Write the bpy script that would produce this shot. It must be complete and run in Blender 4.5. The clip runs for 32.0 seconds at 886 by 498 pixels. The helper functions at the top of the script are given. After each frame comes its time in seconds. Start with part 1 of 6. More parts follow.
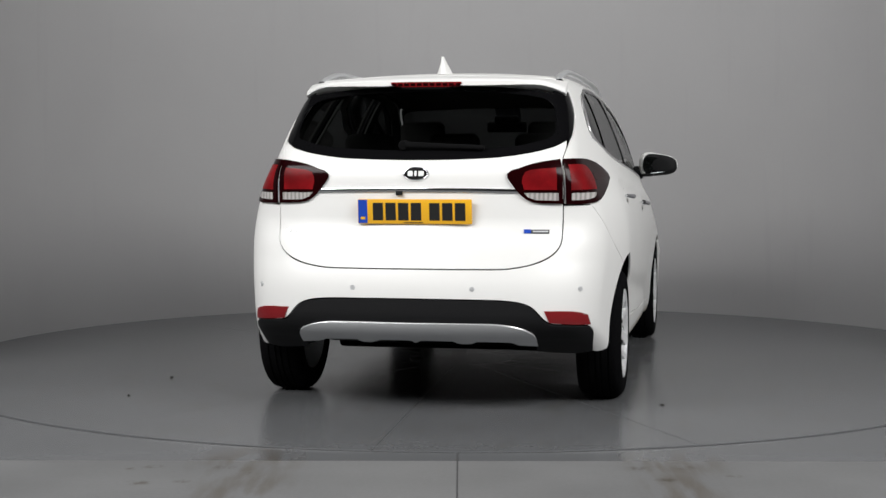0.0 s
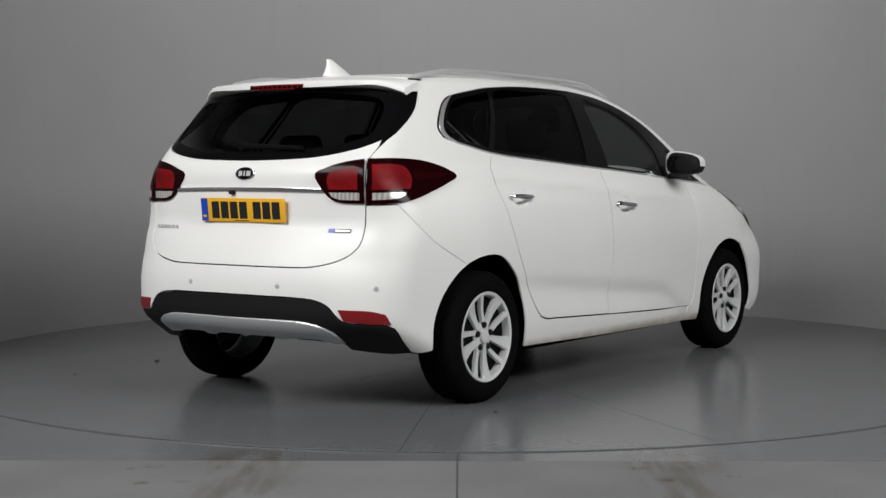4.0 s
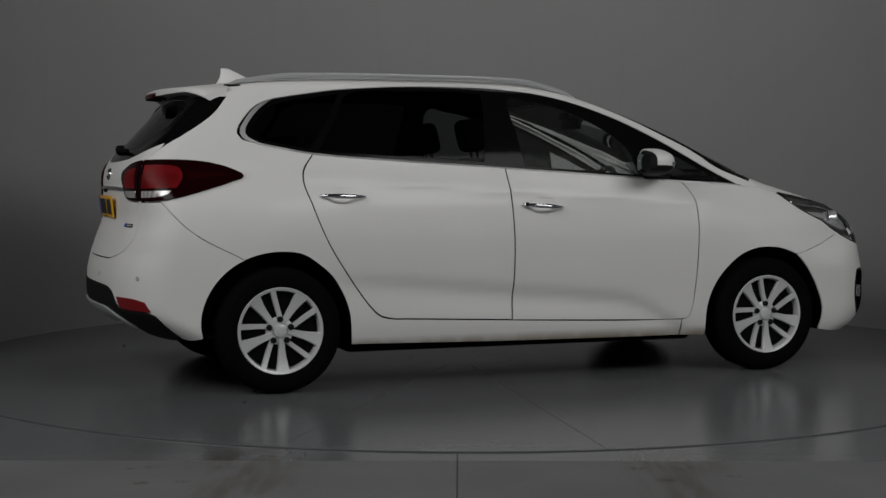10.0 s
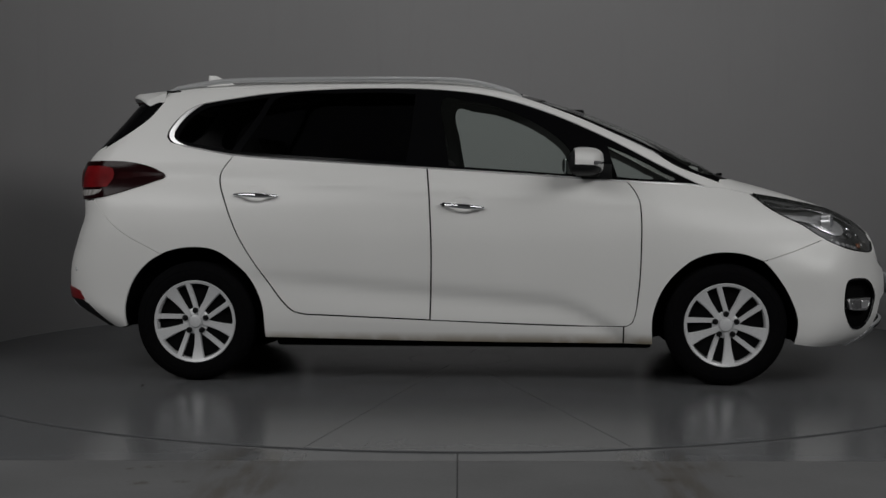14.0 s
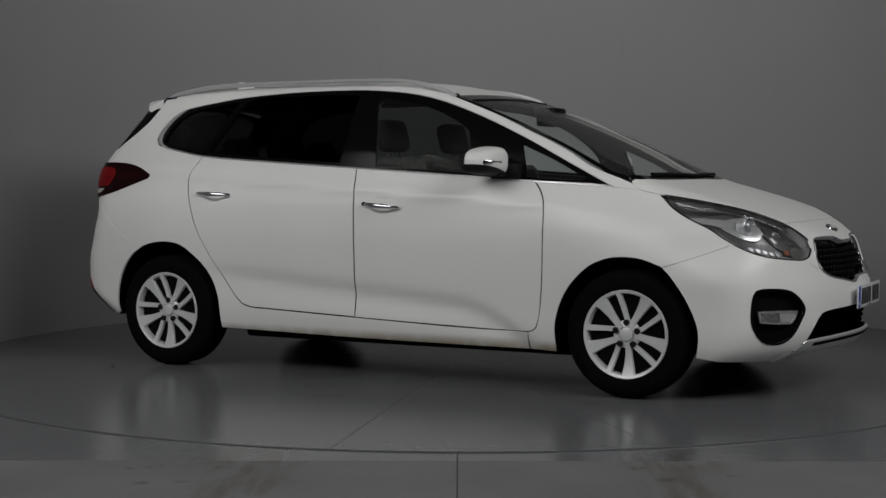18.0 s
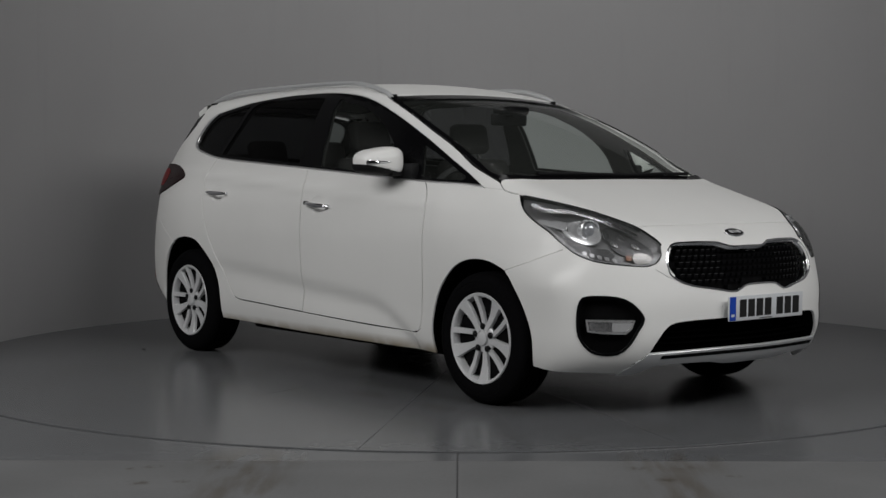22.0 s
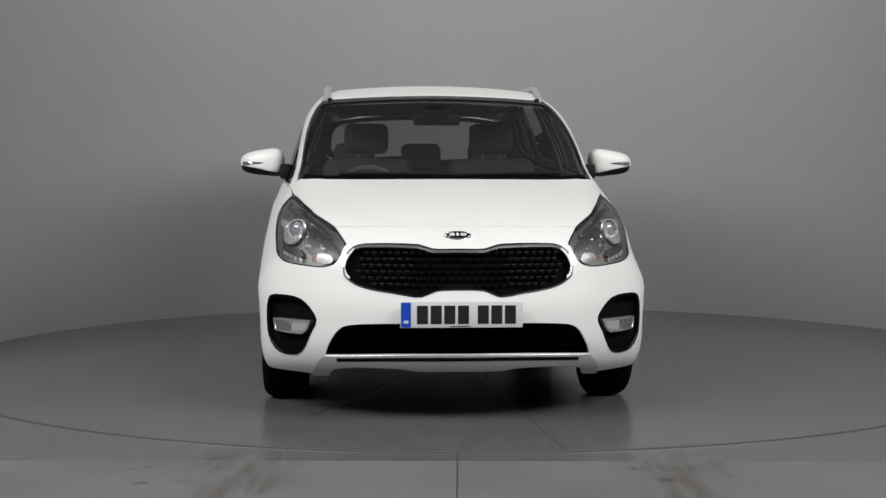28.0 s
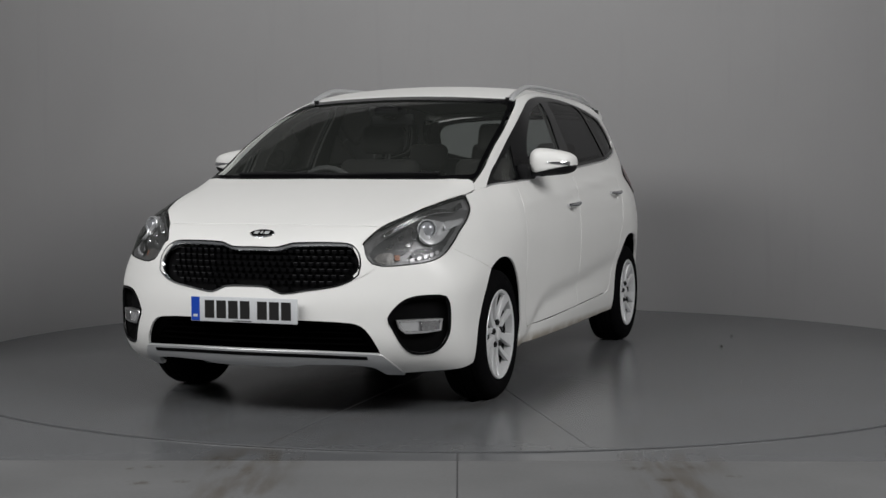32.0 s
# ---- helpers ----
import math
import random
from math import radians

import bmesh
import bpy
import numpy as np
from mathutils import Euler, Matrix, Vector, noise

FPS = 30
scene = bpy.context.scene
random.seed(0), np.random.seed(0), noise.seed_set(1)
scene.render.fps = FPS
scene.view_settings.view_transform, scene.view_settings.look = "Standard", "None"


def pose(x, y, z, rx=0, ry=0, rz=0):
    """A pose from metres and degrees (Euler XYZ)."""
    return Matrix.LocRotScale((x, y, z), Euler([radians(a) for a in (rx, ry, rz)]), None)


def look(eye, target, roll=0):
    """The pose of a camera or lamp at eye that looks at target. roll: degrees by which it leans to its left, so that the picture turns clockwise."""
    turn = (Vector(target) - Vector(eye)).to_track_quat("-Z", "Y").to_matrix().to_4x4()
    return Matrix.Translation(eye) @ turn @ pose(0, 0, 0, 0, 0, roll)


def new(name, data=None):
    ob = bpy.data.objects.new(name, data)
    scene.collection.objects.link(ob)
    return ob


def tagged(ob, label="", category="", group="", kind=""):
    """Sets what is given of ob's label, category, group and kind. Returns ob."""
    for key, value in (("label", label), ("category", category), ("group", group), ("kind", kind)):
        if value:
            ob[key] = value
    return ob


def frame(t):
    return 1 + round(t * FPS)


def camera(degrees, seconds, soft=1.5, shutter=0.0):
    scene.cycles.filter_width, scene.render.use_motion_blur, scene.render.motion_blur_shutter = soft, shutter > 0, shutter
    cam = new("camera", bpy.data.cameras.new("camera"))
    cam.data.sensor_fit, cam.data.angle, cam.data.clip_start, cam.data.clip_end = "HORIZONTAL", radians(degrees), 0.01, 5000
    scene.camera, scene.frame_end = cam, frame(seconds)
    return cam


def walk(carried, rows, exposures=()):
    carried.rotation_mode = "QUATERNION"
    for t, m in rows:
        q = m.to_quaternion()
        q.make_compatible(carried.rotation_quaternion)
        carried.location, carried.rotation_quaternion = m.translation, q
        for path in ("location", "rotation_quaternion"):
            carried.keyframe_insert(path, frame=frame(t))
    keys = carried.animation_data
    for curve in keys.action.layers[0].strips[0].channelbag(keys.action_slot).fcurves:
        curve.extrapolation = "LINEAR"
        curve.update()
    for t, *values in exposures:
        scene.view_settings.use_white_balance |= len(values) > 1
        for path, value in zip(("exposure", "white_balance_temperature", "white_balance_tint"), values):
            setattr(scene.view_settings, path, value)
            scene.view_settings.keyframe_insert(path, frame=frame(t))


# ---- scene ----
# A white people carrier on a motor-driven turntable before a curved studio wall; the camera stands on a tripod.
# World: the turntable's axis is the origin, the camera looks along +y.
FIRST_HEADING, TURN_RATE = 79.428, -5.8957
CAR_AHEAD, CAR_SHIFT = 0.012, -0.1785

cam = camera(33.68, 32.0)
CAMERA_POSE = pose(0.0, -8.572, 1.0727, 90 - 2.8229, -0.0565, 0.6877)
EXPOSURE = [(0.0, 0.0), (2.0, 0.0), (4.0, -0.25), (7.0, -1.0), (9.0, -1.35), (11.0, -1.74), (13.0, -1.78), (14.0, -1.65), (15.0, -1.57), (17.0, -1.38), (19.0, -1.32), (20.0, -1.27), (21.0, -1.12), (22.0, -1.03), (23.0, -0.6), (24.0, -0.4), (25.0, -0.42), (28.0, -0.2), (29.0, -0.25), (31.0, -0.25), (32.0, -0.5)]
walk(cam, [(0.0, CAMERA_POSE), (32.0, CAMERA_POSE)], exposures=EXPOSURE)

# ---- light ----
world = bpy.data.worlds.new("studio_world")
scene.world = world
world.use_nodes = True
world.node_tree.nodes["Background"].inputs[0].default_value = (0.5, 0.52, 0.55, 1)
world.node_tree.nodes["Background"].inputs[1].default_value = 0.018


def softbox_lamp(name, x, y, z, sx, sy, watts, target, colour=(1, 1, 1)):
    data = bpy.data.lights.new(name, "AREA")
    data.shape, data.size, data.size_y, data.energy, data.color = "RECTANGLE", sx, sy, watts, colour
    lamp = new(name, data)
    lamp.matrix_world = look((x, y, z), target)
    return lamp


WARM = (1.0, 0.993, 0.985)
softbox_lamp("left_softbox", -4.1, -5.2, 4.0, 5.0, 1.8, 360, (-0.2, -0.3, 0.9), WARM)
softbox_lamp("right_softbox", 4.1, -5.2, 4.0, 5.0, 1.8, 360, (0.2, -0.3, 0.9), WARM)
softbox_lamp("wall_softbox", 0.3, -0.3, 4.8, 2.6, 0.7, 72, (0.3, 3.0, 2.3), WARM)

# ---- materials ----
def node_mat(name, colour, rough=0.5, metal=0.0, grain=0.0, grain_scale=40.0, stain=0.0, stain_scale=2.0, bump=0.0, coat=0.0, rough_vary=0.0, spec=0.5, alpha_glass=None, bump_scale=None):
    m = bpy.data.materials.new(name)
    m.use_nodes = True
    nt = m.node_tree
    b = nt.nodes["Principled BSDF"]
    b.inputs["Base Color"].default_value = (*colour, 1)
    b.inputs["Roughness"].default_value = rough
    b.inputs["Metallic"].default_value = metal
    b.inputs["Specular IOR Level"].default_value = spec
    b.inputs["Coat Weight"].default_value = coat
    b.inputs["Coat Roughness"].default_value = 0.06
    geo = nt.nodes.new("ShaderNodeTexCoord")
    out = None
    if grain or stain:
        mixes = []
        for amount, scale, detail in ((grain, grain_scale, 3.0), (stain, stain_scale, 6.0)):
            if not amount:
                continue
            n = nt.nodes.new("ShaderNodeTexNoise")
            n.inputs["Scale"].default_value, n.inputs["Detail"].default_value = scale, detail
            nt.links.new(geo.outputs["Object"], n.inputs["Vector"])
            r = nt.nodes.new("ShaderNodeMapRange")
            r.inputs["From Min"].default_value, r.inputs["From Max"].default_value = 0.3, 0.7
            r.inputs["To Min"].default_value, r.inputs["To Max"].default_value = 1 - amount, 1 + amount
            nt.links.new(n.outputs["Fac"], r.inputs["Value"])
            mixes.append(r)
        value = mixes[0].outputs[0]
        if len(mixes) == 2:
            mul = nt.nodes.new("ShaderNodeMath")
            mul.operation = "MULTIPLY"
            nt.links.new(mixes[0].outputs[0], mul.inputs[0])
            nt.links.new(mixes[1].outputs[0], mul.inputs[1])
            value = mul.outputs[0]
        vm = nt.nodes.new("ShaderNodeVectorMath")
        vm.operation = "SCALE"
        vm.inputs[0].default_value = colour
        nt.links.new(value, vm.inputs["Scale"])
        nt.links.new(vm.outputs[0], b.inputs["Base Color"])
        if rough_vary:
            rr = nt.nodes.new("ShaderNodeMapRange")
            rr.inputs["From Min"].default_value, rr.inputs["From Max"].default_value = 0.8, 1.2
            rr.inputs["To Min"].default_value, rr.inputs["To Max"].default_value = rough + rough_vary, max(0.02, rough - rough_vary)
            nt.links.new(value, rr.inputs["Value"])
            nt.links.new(rr.outputs[0], b.inputs["Roughness"])
    if bump:
        n = nt.nodes.new("ShaderNodeTexNoise")
        n.inputs["Scale"].default_value, n.inputs["Detail"].default_value = bump_scale or grain_scale, 4.0
        nt.links.new(geo.outputs["Object"], n.inputs["Vector"])
        bp = nt.nodes.new("ShaderNodeBump")
        bp.inputs["Strength"].default_value, bp.inputs["Distance"].default_value = bump, 0.004
        nt.links.new(n.outputs["Fac"], bp.inputs["Height"])
        nt.links.new(bp.outputs[0], b.inputs["Normal"])
    return m


def glass_mat(name, tint, rough=0.0, ior=1.13, veil=0.0):
    """A thin pane: clear, tinted by its own colour, with a glossy skin and a painted veil of reflected light."""
    m = bpy.data.materials.new(name)
    m.use_nodes = True
    nt = m.node_tree
    nt.nodes.remove(nt.nodes["Principled BSDF"])
    clear, gloss, mix, fres = (nt.nodes.new("ShaderNode" + k) for k in ("BsdfTransparent", "BsdfGlossy", "MixShader", "Fresnel"))
    clear.inputs[0].default_value = (*tint, 1)
    gloss.inputs["Roughness"].default_value = rough + 0.02
    fres.inputs["IOR"].default_value = ior
    nt.links.new(fres.outputs[0], mix.inputs[0])
    nt.links.new(clear.outputs[0], mix.inputs[1])
    nt.links.new(gloss.outputs[0], mix.inputs[2])
    last = mix.outputs[0]
    # Pale diffuse layer: the haze of reflections put into the pane's colour.
    if veil:
        film, over, noise, amount = (nt.nodes.new("ShaderNode" + k) for k in ("BsdfDiffuse", "MixShader", "TexNoise", "MapRange"))
        film.inputs[0].default_value = (0.52, 0.56, 0.52, 1)
        noise.inputs["Scale"].default_value, noise.inputs["Detail"].default_value = 3.0, 5.0
        amount.inputs["To Min"].default_value, amount.inputs["To Max"].default_value = veil * 0.8, veil * 1.2
        nt.links.new(noise.outputs["Fac"], amount.inputs["Value"])
        nt.links.new(amount.outputs[0], over.inputs[0])
        nt.links.new(last, over.inputs[1])
        nt.links.new(film.outputs[0], over.inputs[2])
        last = over.outputs[0]
    nt.links.new(last, nt.nodes["Material Output"].inputs[0])
    return m


PAINT = node_mat("white_car_paint", (0.80, 0.80, 0.785), rough=0.45, coat=0.22, grain=0.008, grain_scale=300, stain=0.012, stain_scale=3)
PAINT.node_tree.nodes["Principled BSDF"].inputs["Coat Roughness"].default_value = 0.21
SILL_PAINT = node_mat("white_car_paint_with_sill_dirt", (0.80, 0.80, 0.785), rough=0.45, coat=0.22, grain=0.008, grain_scale=300, stain=0.012, stain_scale=3)
nt_ = SILL_PAINT.node_tree
base_ = nt_.nodes["Principled BSDF"]
base_.inputs["Coat Roughness"].default_value = 0.21
sep_, low_, nz_, rg_, mul_, mix_ = (nt_.nodes.new("ShaderNode" + k) for k in ("SeparateXYZ", "MapRange", "TexNoise", "MapRange", "Math", "Mix"))
low_.inputs["From Min"].default_value, low_.inputs["From Max"].default_value = 0.272, 0.222
nz_.inputs["Scale"].default_value, nz_.inputs["Detail"].default_value = 9.0, 6.0
rg_.inputs["From Min"].default_value, rg_.inputs["From Max"].default_value, rg_.inputs["To Max"].default_value = 0.15, 0.55, 0.80
mul_.operation, mix_.data_type = "MULTIPLY", "RGBA"
mix_.inputs["B"].default_value = (0.26, 0.20, 0.11, 1)
nt_.links.new(nt_.nodes["Texture Coordinate"].outputs["Object"], sep_.inputs[0])
nt_.links.new(sep_.outputs["Z"], low_.inputs["Value"])
nt_.links.new(nt_.nodes["Texture Coordinate"].outputs["Object"], nz_.inputs["Vector"])
nt_.links.new(nz_.outputs["Fac"], rg_.inputs["Value"])
nt_.links.new(low_.outputs[0], mul_.inputs[0])
nt_.links.new(rg_.outputs[0], mul_.inputs[1])
nt_.links.new(mul_.outputs[0], mix_.inputs["Factor"])
nt_.links.new(base_.inputs["Base Color"].links[0].from_socket, mix_.inputs["A"])
nt_.links.new(mix_.outputs["Result"], base_.inputs["Base Color"])
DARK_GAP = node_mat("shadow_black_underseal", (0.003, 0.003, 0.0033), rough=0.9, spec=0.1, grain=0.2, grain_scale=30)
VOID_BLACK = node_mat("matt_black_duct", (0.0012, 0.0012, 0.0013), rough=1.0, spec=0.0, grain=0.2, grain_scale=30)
BLACK_PLASTIC = node_mat("grained_black_plastic", (0.009, 0.0092, 0.010), rough=0.6, spec=0.16, grain=0.15, grain_scale=200, bump=0.15)
GLOSS_BLACK = node_mat("gloss_black_trim", (0.004, 0.004, 0.0045), rough=0.12, spec=0.08, grain=0.1, grain_scale=100)
CHROME = node_mat("polished_chrome", (0.82, 0.83, 0.85), rough=0.12, metal=1.0, grain=0.03, grain_scale=60)
SILVER = node_mat("silver_painted_plastic", (0.60, 0.61, 0.62), rough=0.30, metal=0.4, grain=0.04, grain_scale=250)
ALLOY = node_mat("silver_alloy", (0.671, 0.679, 0.688), rough=0.34, metal=0.15, grain=0.05, grain_scale=120, stain=0.05, stain_scale=12)
RUBBER = node_mat("tyre_rubber", (0.0045, 0.0045, 0.005), rough=0.95, spec=0.03, grain=0.2, grain_scale=80, bump=0.2)
GLASS_CLEAR = glass_mat("green_tinted_glass", (0.90, 0.95, 0.925), veil=0.012)
GLASS_SCREEN = glass_mat("green_tinted_windscreen_glass", (0.92, 0.96, 0.935), veil=0.028)
GLASS_DARK = glass_mat("dark_privacy_glass", (0.10, 0.10, 0.105))
GLASS_REAR = glass_mat("tinted_rear_window_glass", (0.27, 0.285, 0.28))
# The headlamp lens's grey reflection is painted in by the same pale layer.
LENS_CLEAR = glass_mat("clear_lamp_lens", (0.93, 0.93, 0.94), veil=0.035)


from mathutils.geometry import delaunay_2d_cdt


# ---- small geometry helpers ----
def part(name, bm, material, parent=None, label="", smooth=True):
    me = bpy.data.meshes.new(name)
    bm.normal_update()
    bm.to_mesh(me)
    bm.free()
    me.materials.append(material)
    if smooth:
        me.polygons.foreach_set("use_smooth", [True] * len(me.polygons))
        me.set_sharp_from_angle(angle=radians(38))
    ob = new(name, me)
    ob.parent = parent
    if label:
        ob["label"] = label
    return ob


def spline(pairs):
    """A smooth curve through (x, y) pairs, as a function of x."""
    xs, ys = np.array([p[0] for p in pairs], float), np.array([p[1] for p in pairs], float)
    d = np.diff(ys) / np.diff(xs)
    m = np.concatenate([[d[0]], (d[1:] + d[:-1]) / 2, [d[-1]]])
    m[1:-1] = np.where(d[1:] * d[:-1] <= 0, 0, m[1:-1])

    q = np.linspace(xs[0], xs[-1], 3000)
    i = np.clip(np.searchsorted(xs, q) - 1, 0, len(xs) - 2)
    h = xs[i + 1] - xs[i]
    t = (q - xs[i]) / h
    table = ys[i] * (1 + 2 * t) * (1 - t) ** 2 + m[i] * h * t * (1 - t) ** 2 + ys[i + 1] * t * t * (3 - 2 * t) + m[i + 1] * h * t * t * (t - 1)
    return lambda x: np.interp(x, q, table)


def smooth_max(a, b, k):
    return np.maximum(a, b) + np.maximum(k - np.abs(a - b), 0) ** 2 / (4 * k)


# ---- the car's form: x forwards, y to its left, z up; a solid bounded by a top, two flanks, a nose and a tail ----
TOP_LINE = spline([(-2.3, 1.40), (-1.95, 1.505), (-1.7, 1.540), (-1.3, 1.582), (-1.0, 1.603), (-0.6, 1.613), (-0.2, 1.610), (0.1, 1.587), (0.35, 1.534),
                   (0.6, 1.472), (0.8, 1.404), (1.1, 1.275), (1.3, 1.168), (1.42, 1.092), (1.5, 1.062), (1.6, 1.036), (1.77, 0.986), (1.95, 0.922), (2.1, 0.856), (2.2, 0.806), (2.3, 0.74), (2.5, 0.6)])
TOP_CROWN = spline([(-2.2, 0.07), (-1.6, 0.066), (-1.3, 0.078), (-1.0, 0.094), (-0.6, 0.098), (-0.2, 0.100), (0.1, 0.098), (0.32, 0.092), (0.6, 0.130), (1.0, 0.138), (1.2, 0.116), (1.4, 0.060), (1.7, 0.055), (2.0, 0.035), (2.2, 0.03)])
FLANK = spline([(0.10, 0.80), (0.19, 0.840), (0.25, 0.866), (0.32, 0.878), (0.42, 0.882), (0.52, 0.888), (0.62, 0.894), (0.75, 0.898), (0.86, 0.890), (0.94, 0.876), (1.0, 0.856),
                (1.06, 0.832), (1.12, 0.806), (1.2, 0.780), (1.3, 0.742), (1.4, 0.700), (1.5, 0.648), (1.56, 0.604), (1.62, 0.54)])
FLANK_TAPER = spline([(-2.2, 0.165), (-1.95, 0.092), (-1.75, 0.049), (-1.55, 0.015), (-1.35, -0.002), (-0.9, 0.012), (0.0, 0.014), (0.9, 0.016), (1.15, 0.008), (1.4, 0.001), (1.75, 0.0), (1.95, 0.015), (2.2, 0.06), (2.4, 0.12)])
CABIN_TAPER = spline([(-2.2, 0.10), (-1.9, 0.066), (-1.6, 0.030), (-1.2, 0.006), (-0.6, -0.004), (0.4, -0.012), (0.9, 0.035), (1.2, 0.085), (1.4, 0.115), (1.55, 0.15), (1.8, 0.22), (2.1, 0.28)])
SHOULDER_TUCK = spline([(1.05, 0.0), (1.2, 0.012), (1.4, 0.030), (1.6, 0.036), (1.88, 0.042), (2.2, 0.045)])
FRONT_TUCK = spline([(1.40, 0.0), (1.60, 0.014), (1.75, 0.038), (1.88, 0.064), (2.05, 0.075), (2.3, 0.08)])
NOSE = spline([(0.1, 2.10), (0.19, 2.20), (0.24, 2.284), (0.31, 2.337), (0.42, 2.356), (0.52, 2.354), (0.62, 2.335), (0.70, 2.315), (0.78, 2.285), (0.84, 2.25), (1.0, 2.10)])
TAIL = spline([(0.1, 1.80), (0.24, 1.90), (0.32, 2.02), (0.40, 2.132), (0.50, 2.156), (0.60, 2.150), (0.68, 2.130), (0.76, 2.100), (0.88, 2.054), (1.0, 2.055), (1.10, 2.049), (1.17, 2.013), (1.24, 1.952),
               (1.32, 1.878), (1.42, 1.788), (1.52, 1.710), (1.62, 1.655)])
CREASE = spline([(-1.75, 0.0), (-1.5, 0.0045), (0.7, 0.0055), (1.0, 0.004), (1.5, 0.0)])
DOOR_SCOOP = spline([(-1.2, 0.0), (-0.95, 0.006), (0.0, 0.010), (0.7, 0.011), (0.95, 0.006), (1.1, 0.0)])


def form(x, y, z):
    """Below nought inside the car's solid, above it outside."""
    a = np.abs(y)
    slope = 1 / np.sqrt(1 + ((TOP_LINE(x + 0.01) - TOP_LINE(x - 0.01)) / 0.02) ** 2)
    top = (z - TOP_LINE(x) + TOP_CROWN(x) * a * a) * slope
    up = np.clip((z - 0.80) / 0.42, 0, 1)
    up = up * up * (3 - 2 * up)
    w = FLANK(z) - FLANK_TAPER(x) * (1 - up) - (CABIN_TAPER(x) + FLANK_TAPER(x) * 0.4) * up
    low = z - (0.445 - 0.085 * x - 0.8 * np.maximum(x - 0.45, 0) ** 2)
    w = w - 1.75 * DOOR_SCOOP(x) * np.exp(-(low / np.where(low > 0, 0.052, 0.085)) ** 2)
    w = w + CREASE(x) * np.exp(-((z - (1.001 - 0.064 * x)) / 0.028) ** 2)
    tuck = np.clip((z - 0.56) / 0.20, 0, 1)
    w = w - FRONT_TUCK(x) * tuck * tuck * (3 - 2 * tuck)
    tuck = np.clip((z - 0.64) / 0.24, 0, 1)
    w = w - SHOULDER_TUCK(x) * tuck * tuck * (3 - 2 * tuck)
    steep = np.where(z > 1.06, 0.92, 1.0)
    side = (a - w) * steep
    nose = x - NOSE(z) + 0.40 * a * a + 0.55 * np.maximum(a - 0.52, 0) ** 2
    high = np.clip((z - 0.92) / 0.18, 0, 1)
    tail = -x - TAIL(z) + (0.17 - 0.05 * np.clip((z - 0.70) / 0.16, 0, 1)) * a * a + (0.75 - 0.30 * high) * np.maximum(a - 0.50, 0) ** 2
    body = smooth_max(top, side, 0.05 + 0.05 * np.clip((x - 1.2) / 0.4, 0, 1))
    body = smooth_max(body, nose * 0.9, 0.085)
    return smooth_max(body, tail * 0.9, 0.09)


def form_normal(p, e=0.004):
    g = np.stack([form(*(p + d).T) - form(*(p - d).T) for d in np.eye(3) * e], 1)
    return g / np.maximum(np.linalg.norm(g, axis=1, keepdims=True), 1e-9)


def rays(domain, uv):
    """Start and way of the rays that lay an outline, drawn in one of the car's views, on its form."""
    u, v = uv[:, 0], uv[:, 1]
    one, nil = np.ones_like(u), np.zeros_like(u)
    if domain == "side":       # u = x, v = z, from the right
        return np.stack([u, -1.3 * one, v], 1), np.stack([nil, one, nil], 1)
    if domain == "top":        # u = x, v = y, from above
        return np.stack([u, v, 2.0 * one], 1), np.stack([nil, nil, -one], 1)
    if domain == "front":      # u = y, v = z
        return np.stack([2.8 * one, u, v], 1), np.stack([-one, nil, nil], 1)
    if domain == "back":
        return np.stack([-2.6 * one, u, v], 1), np.stack([one, nil, nil], 1)
    c = 1.2 if domain == "nose" else -1.2   # u = degrees round an upright axis in the nose or the tail, towards the right
    a = np.radians(u)
    way = np.stack([np.sign(c) * np.cos(a), -np.sin(a), nil], 1)
    return np.stack([c * one, nil, v], 1) + way * 1.5, -way


def lay(domain, uv, sink=0.0):
    o, d = rays(domain, np.asarray(uv, float))
    steps = np.linspace(0, 1.5, 51)
    value = form(*(o[:, None] + d[:, None] * steps[:, None]).reshape(-1, 3).T).reshape(len(o), -1).T + sink
    inside = value < 0
    first = np.where(inside.any(0), inside.argmax(0), np.abs(value).argmin(0))
    lo, hi = steps[np.maximum(first - 1, 0)], steps[first]
    for _ in range(14):
        mid = (lo + hi) / 2
        neg = form(*(o + d * mid[:, None]).T) + sink < 0
        hi, lo = np.where(neg, mid, hi), np.where(neg, lo, mid)
    return o + d * hi[:, None]


def smooth_loop(points, step=0.02, scale=(1, 1)):
    """A closed outline through the points; a point with a third value is a sharp corner. Evenly cut into short pieces."""
    n = len(points)
    p = np.array([q[:2] for q in points], float)
    sharp = [len(q) > 2 for q in points]
    out = []
    for i in range(n):
        a, b, c, d = p[i - 1], p[i], p[(i + 1) % n], p[(i + 2) % n]
        seg = np.linalg.norm((c - b) * scale)
        ta = np.zeros(2) if sharp[i] else (c - a) / (np.linalg.norm((c - a) * scale) + 1e-9) * seg
        tb = np.zeros(2) if sharp[(i + 1) % n] else (d - b) / (np.linalg.norm((d - b) * scale) + 1e-9) * seg
        if sharp[i] and sharp[(i + 1) % n]:
            ta = tb = c - b
        elif sharp[i]:
            ta = c - b
        elif sharp[(i + 1) % n]:
            tb = (c - b)
        k = max(1, int(seg / step))
        for j in range(k):
            t = j / k
            out.append(b * (1 + 2 * t) * (1 - t) ** 2 + ta * t * (1 - t) ** 2 + c * t * t * (3 - 2 * t) + tb * t * t * (t - 1))
    return np.array(out)


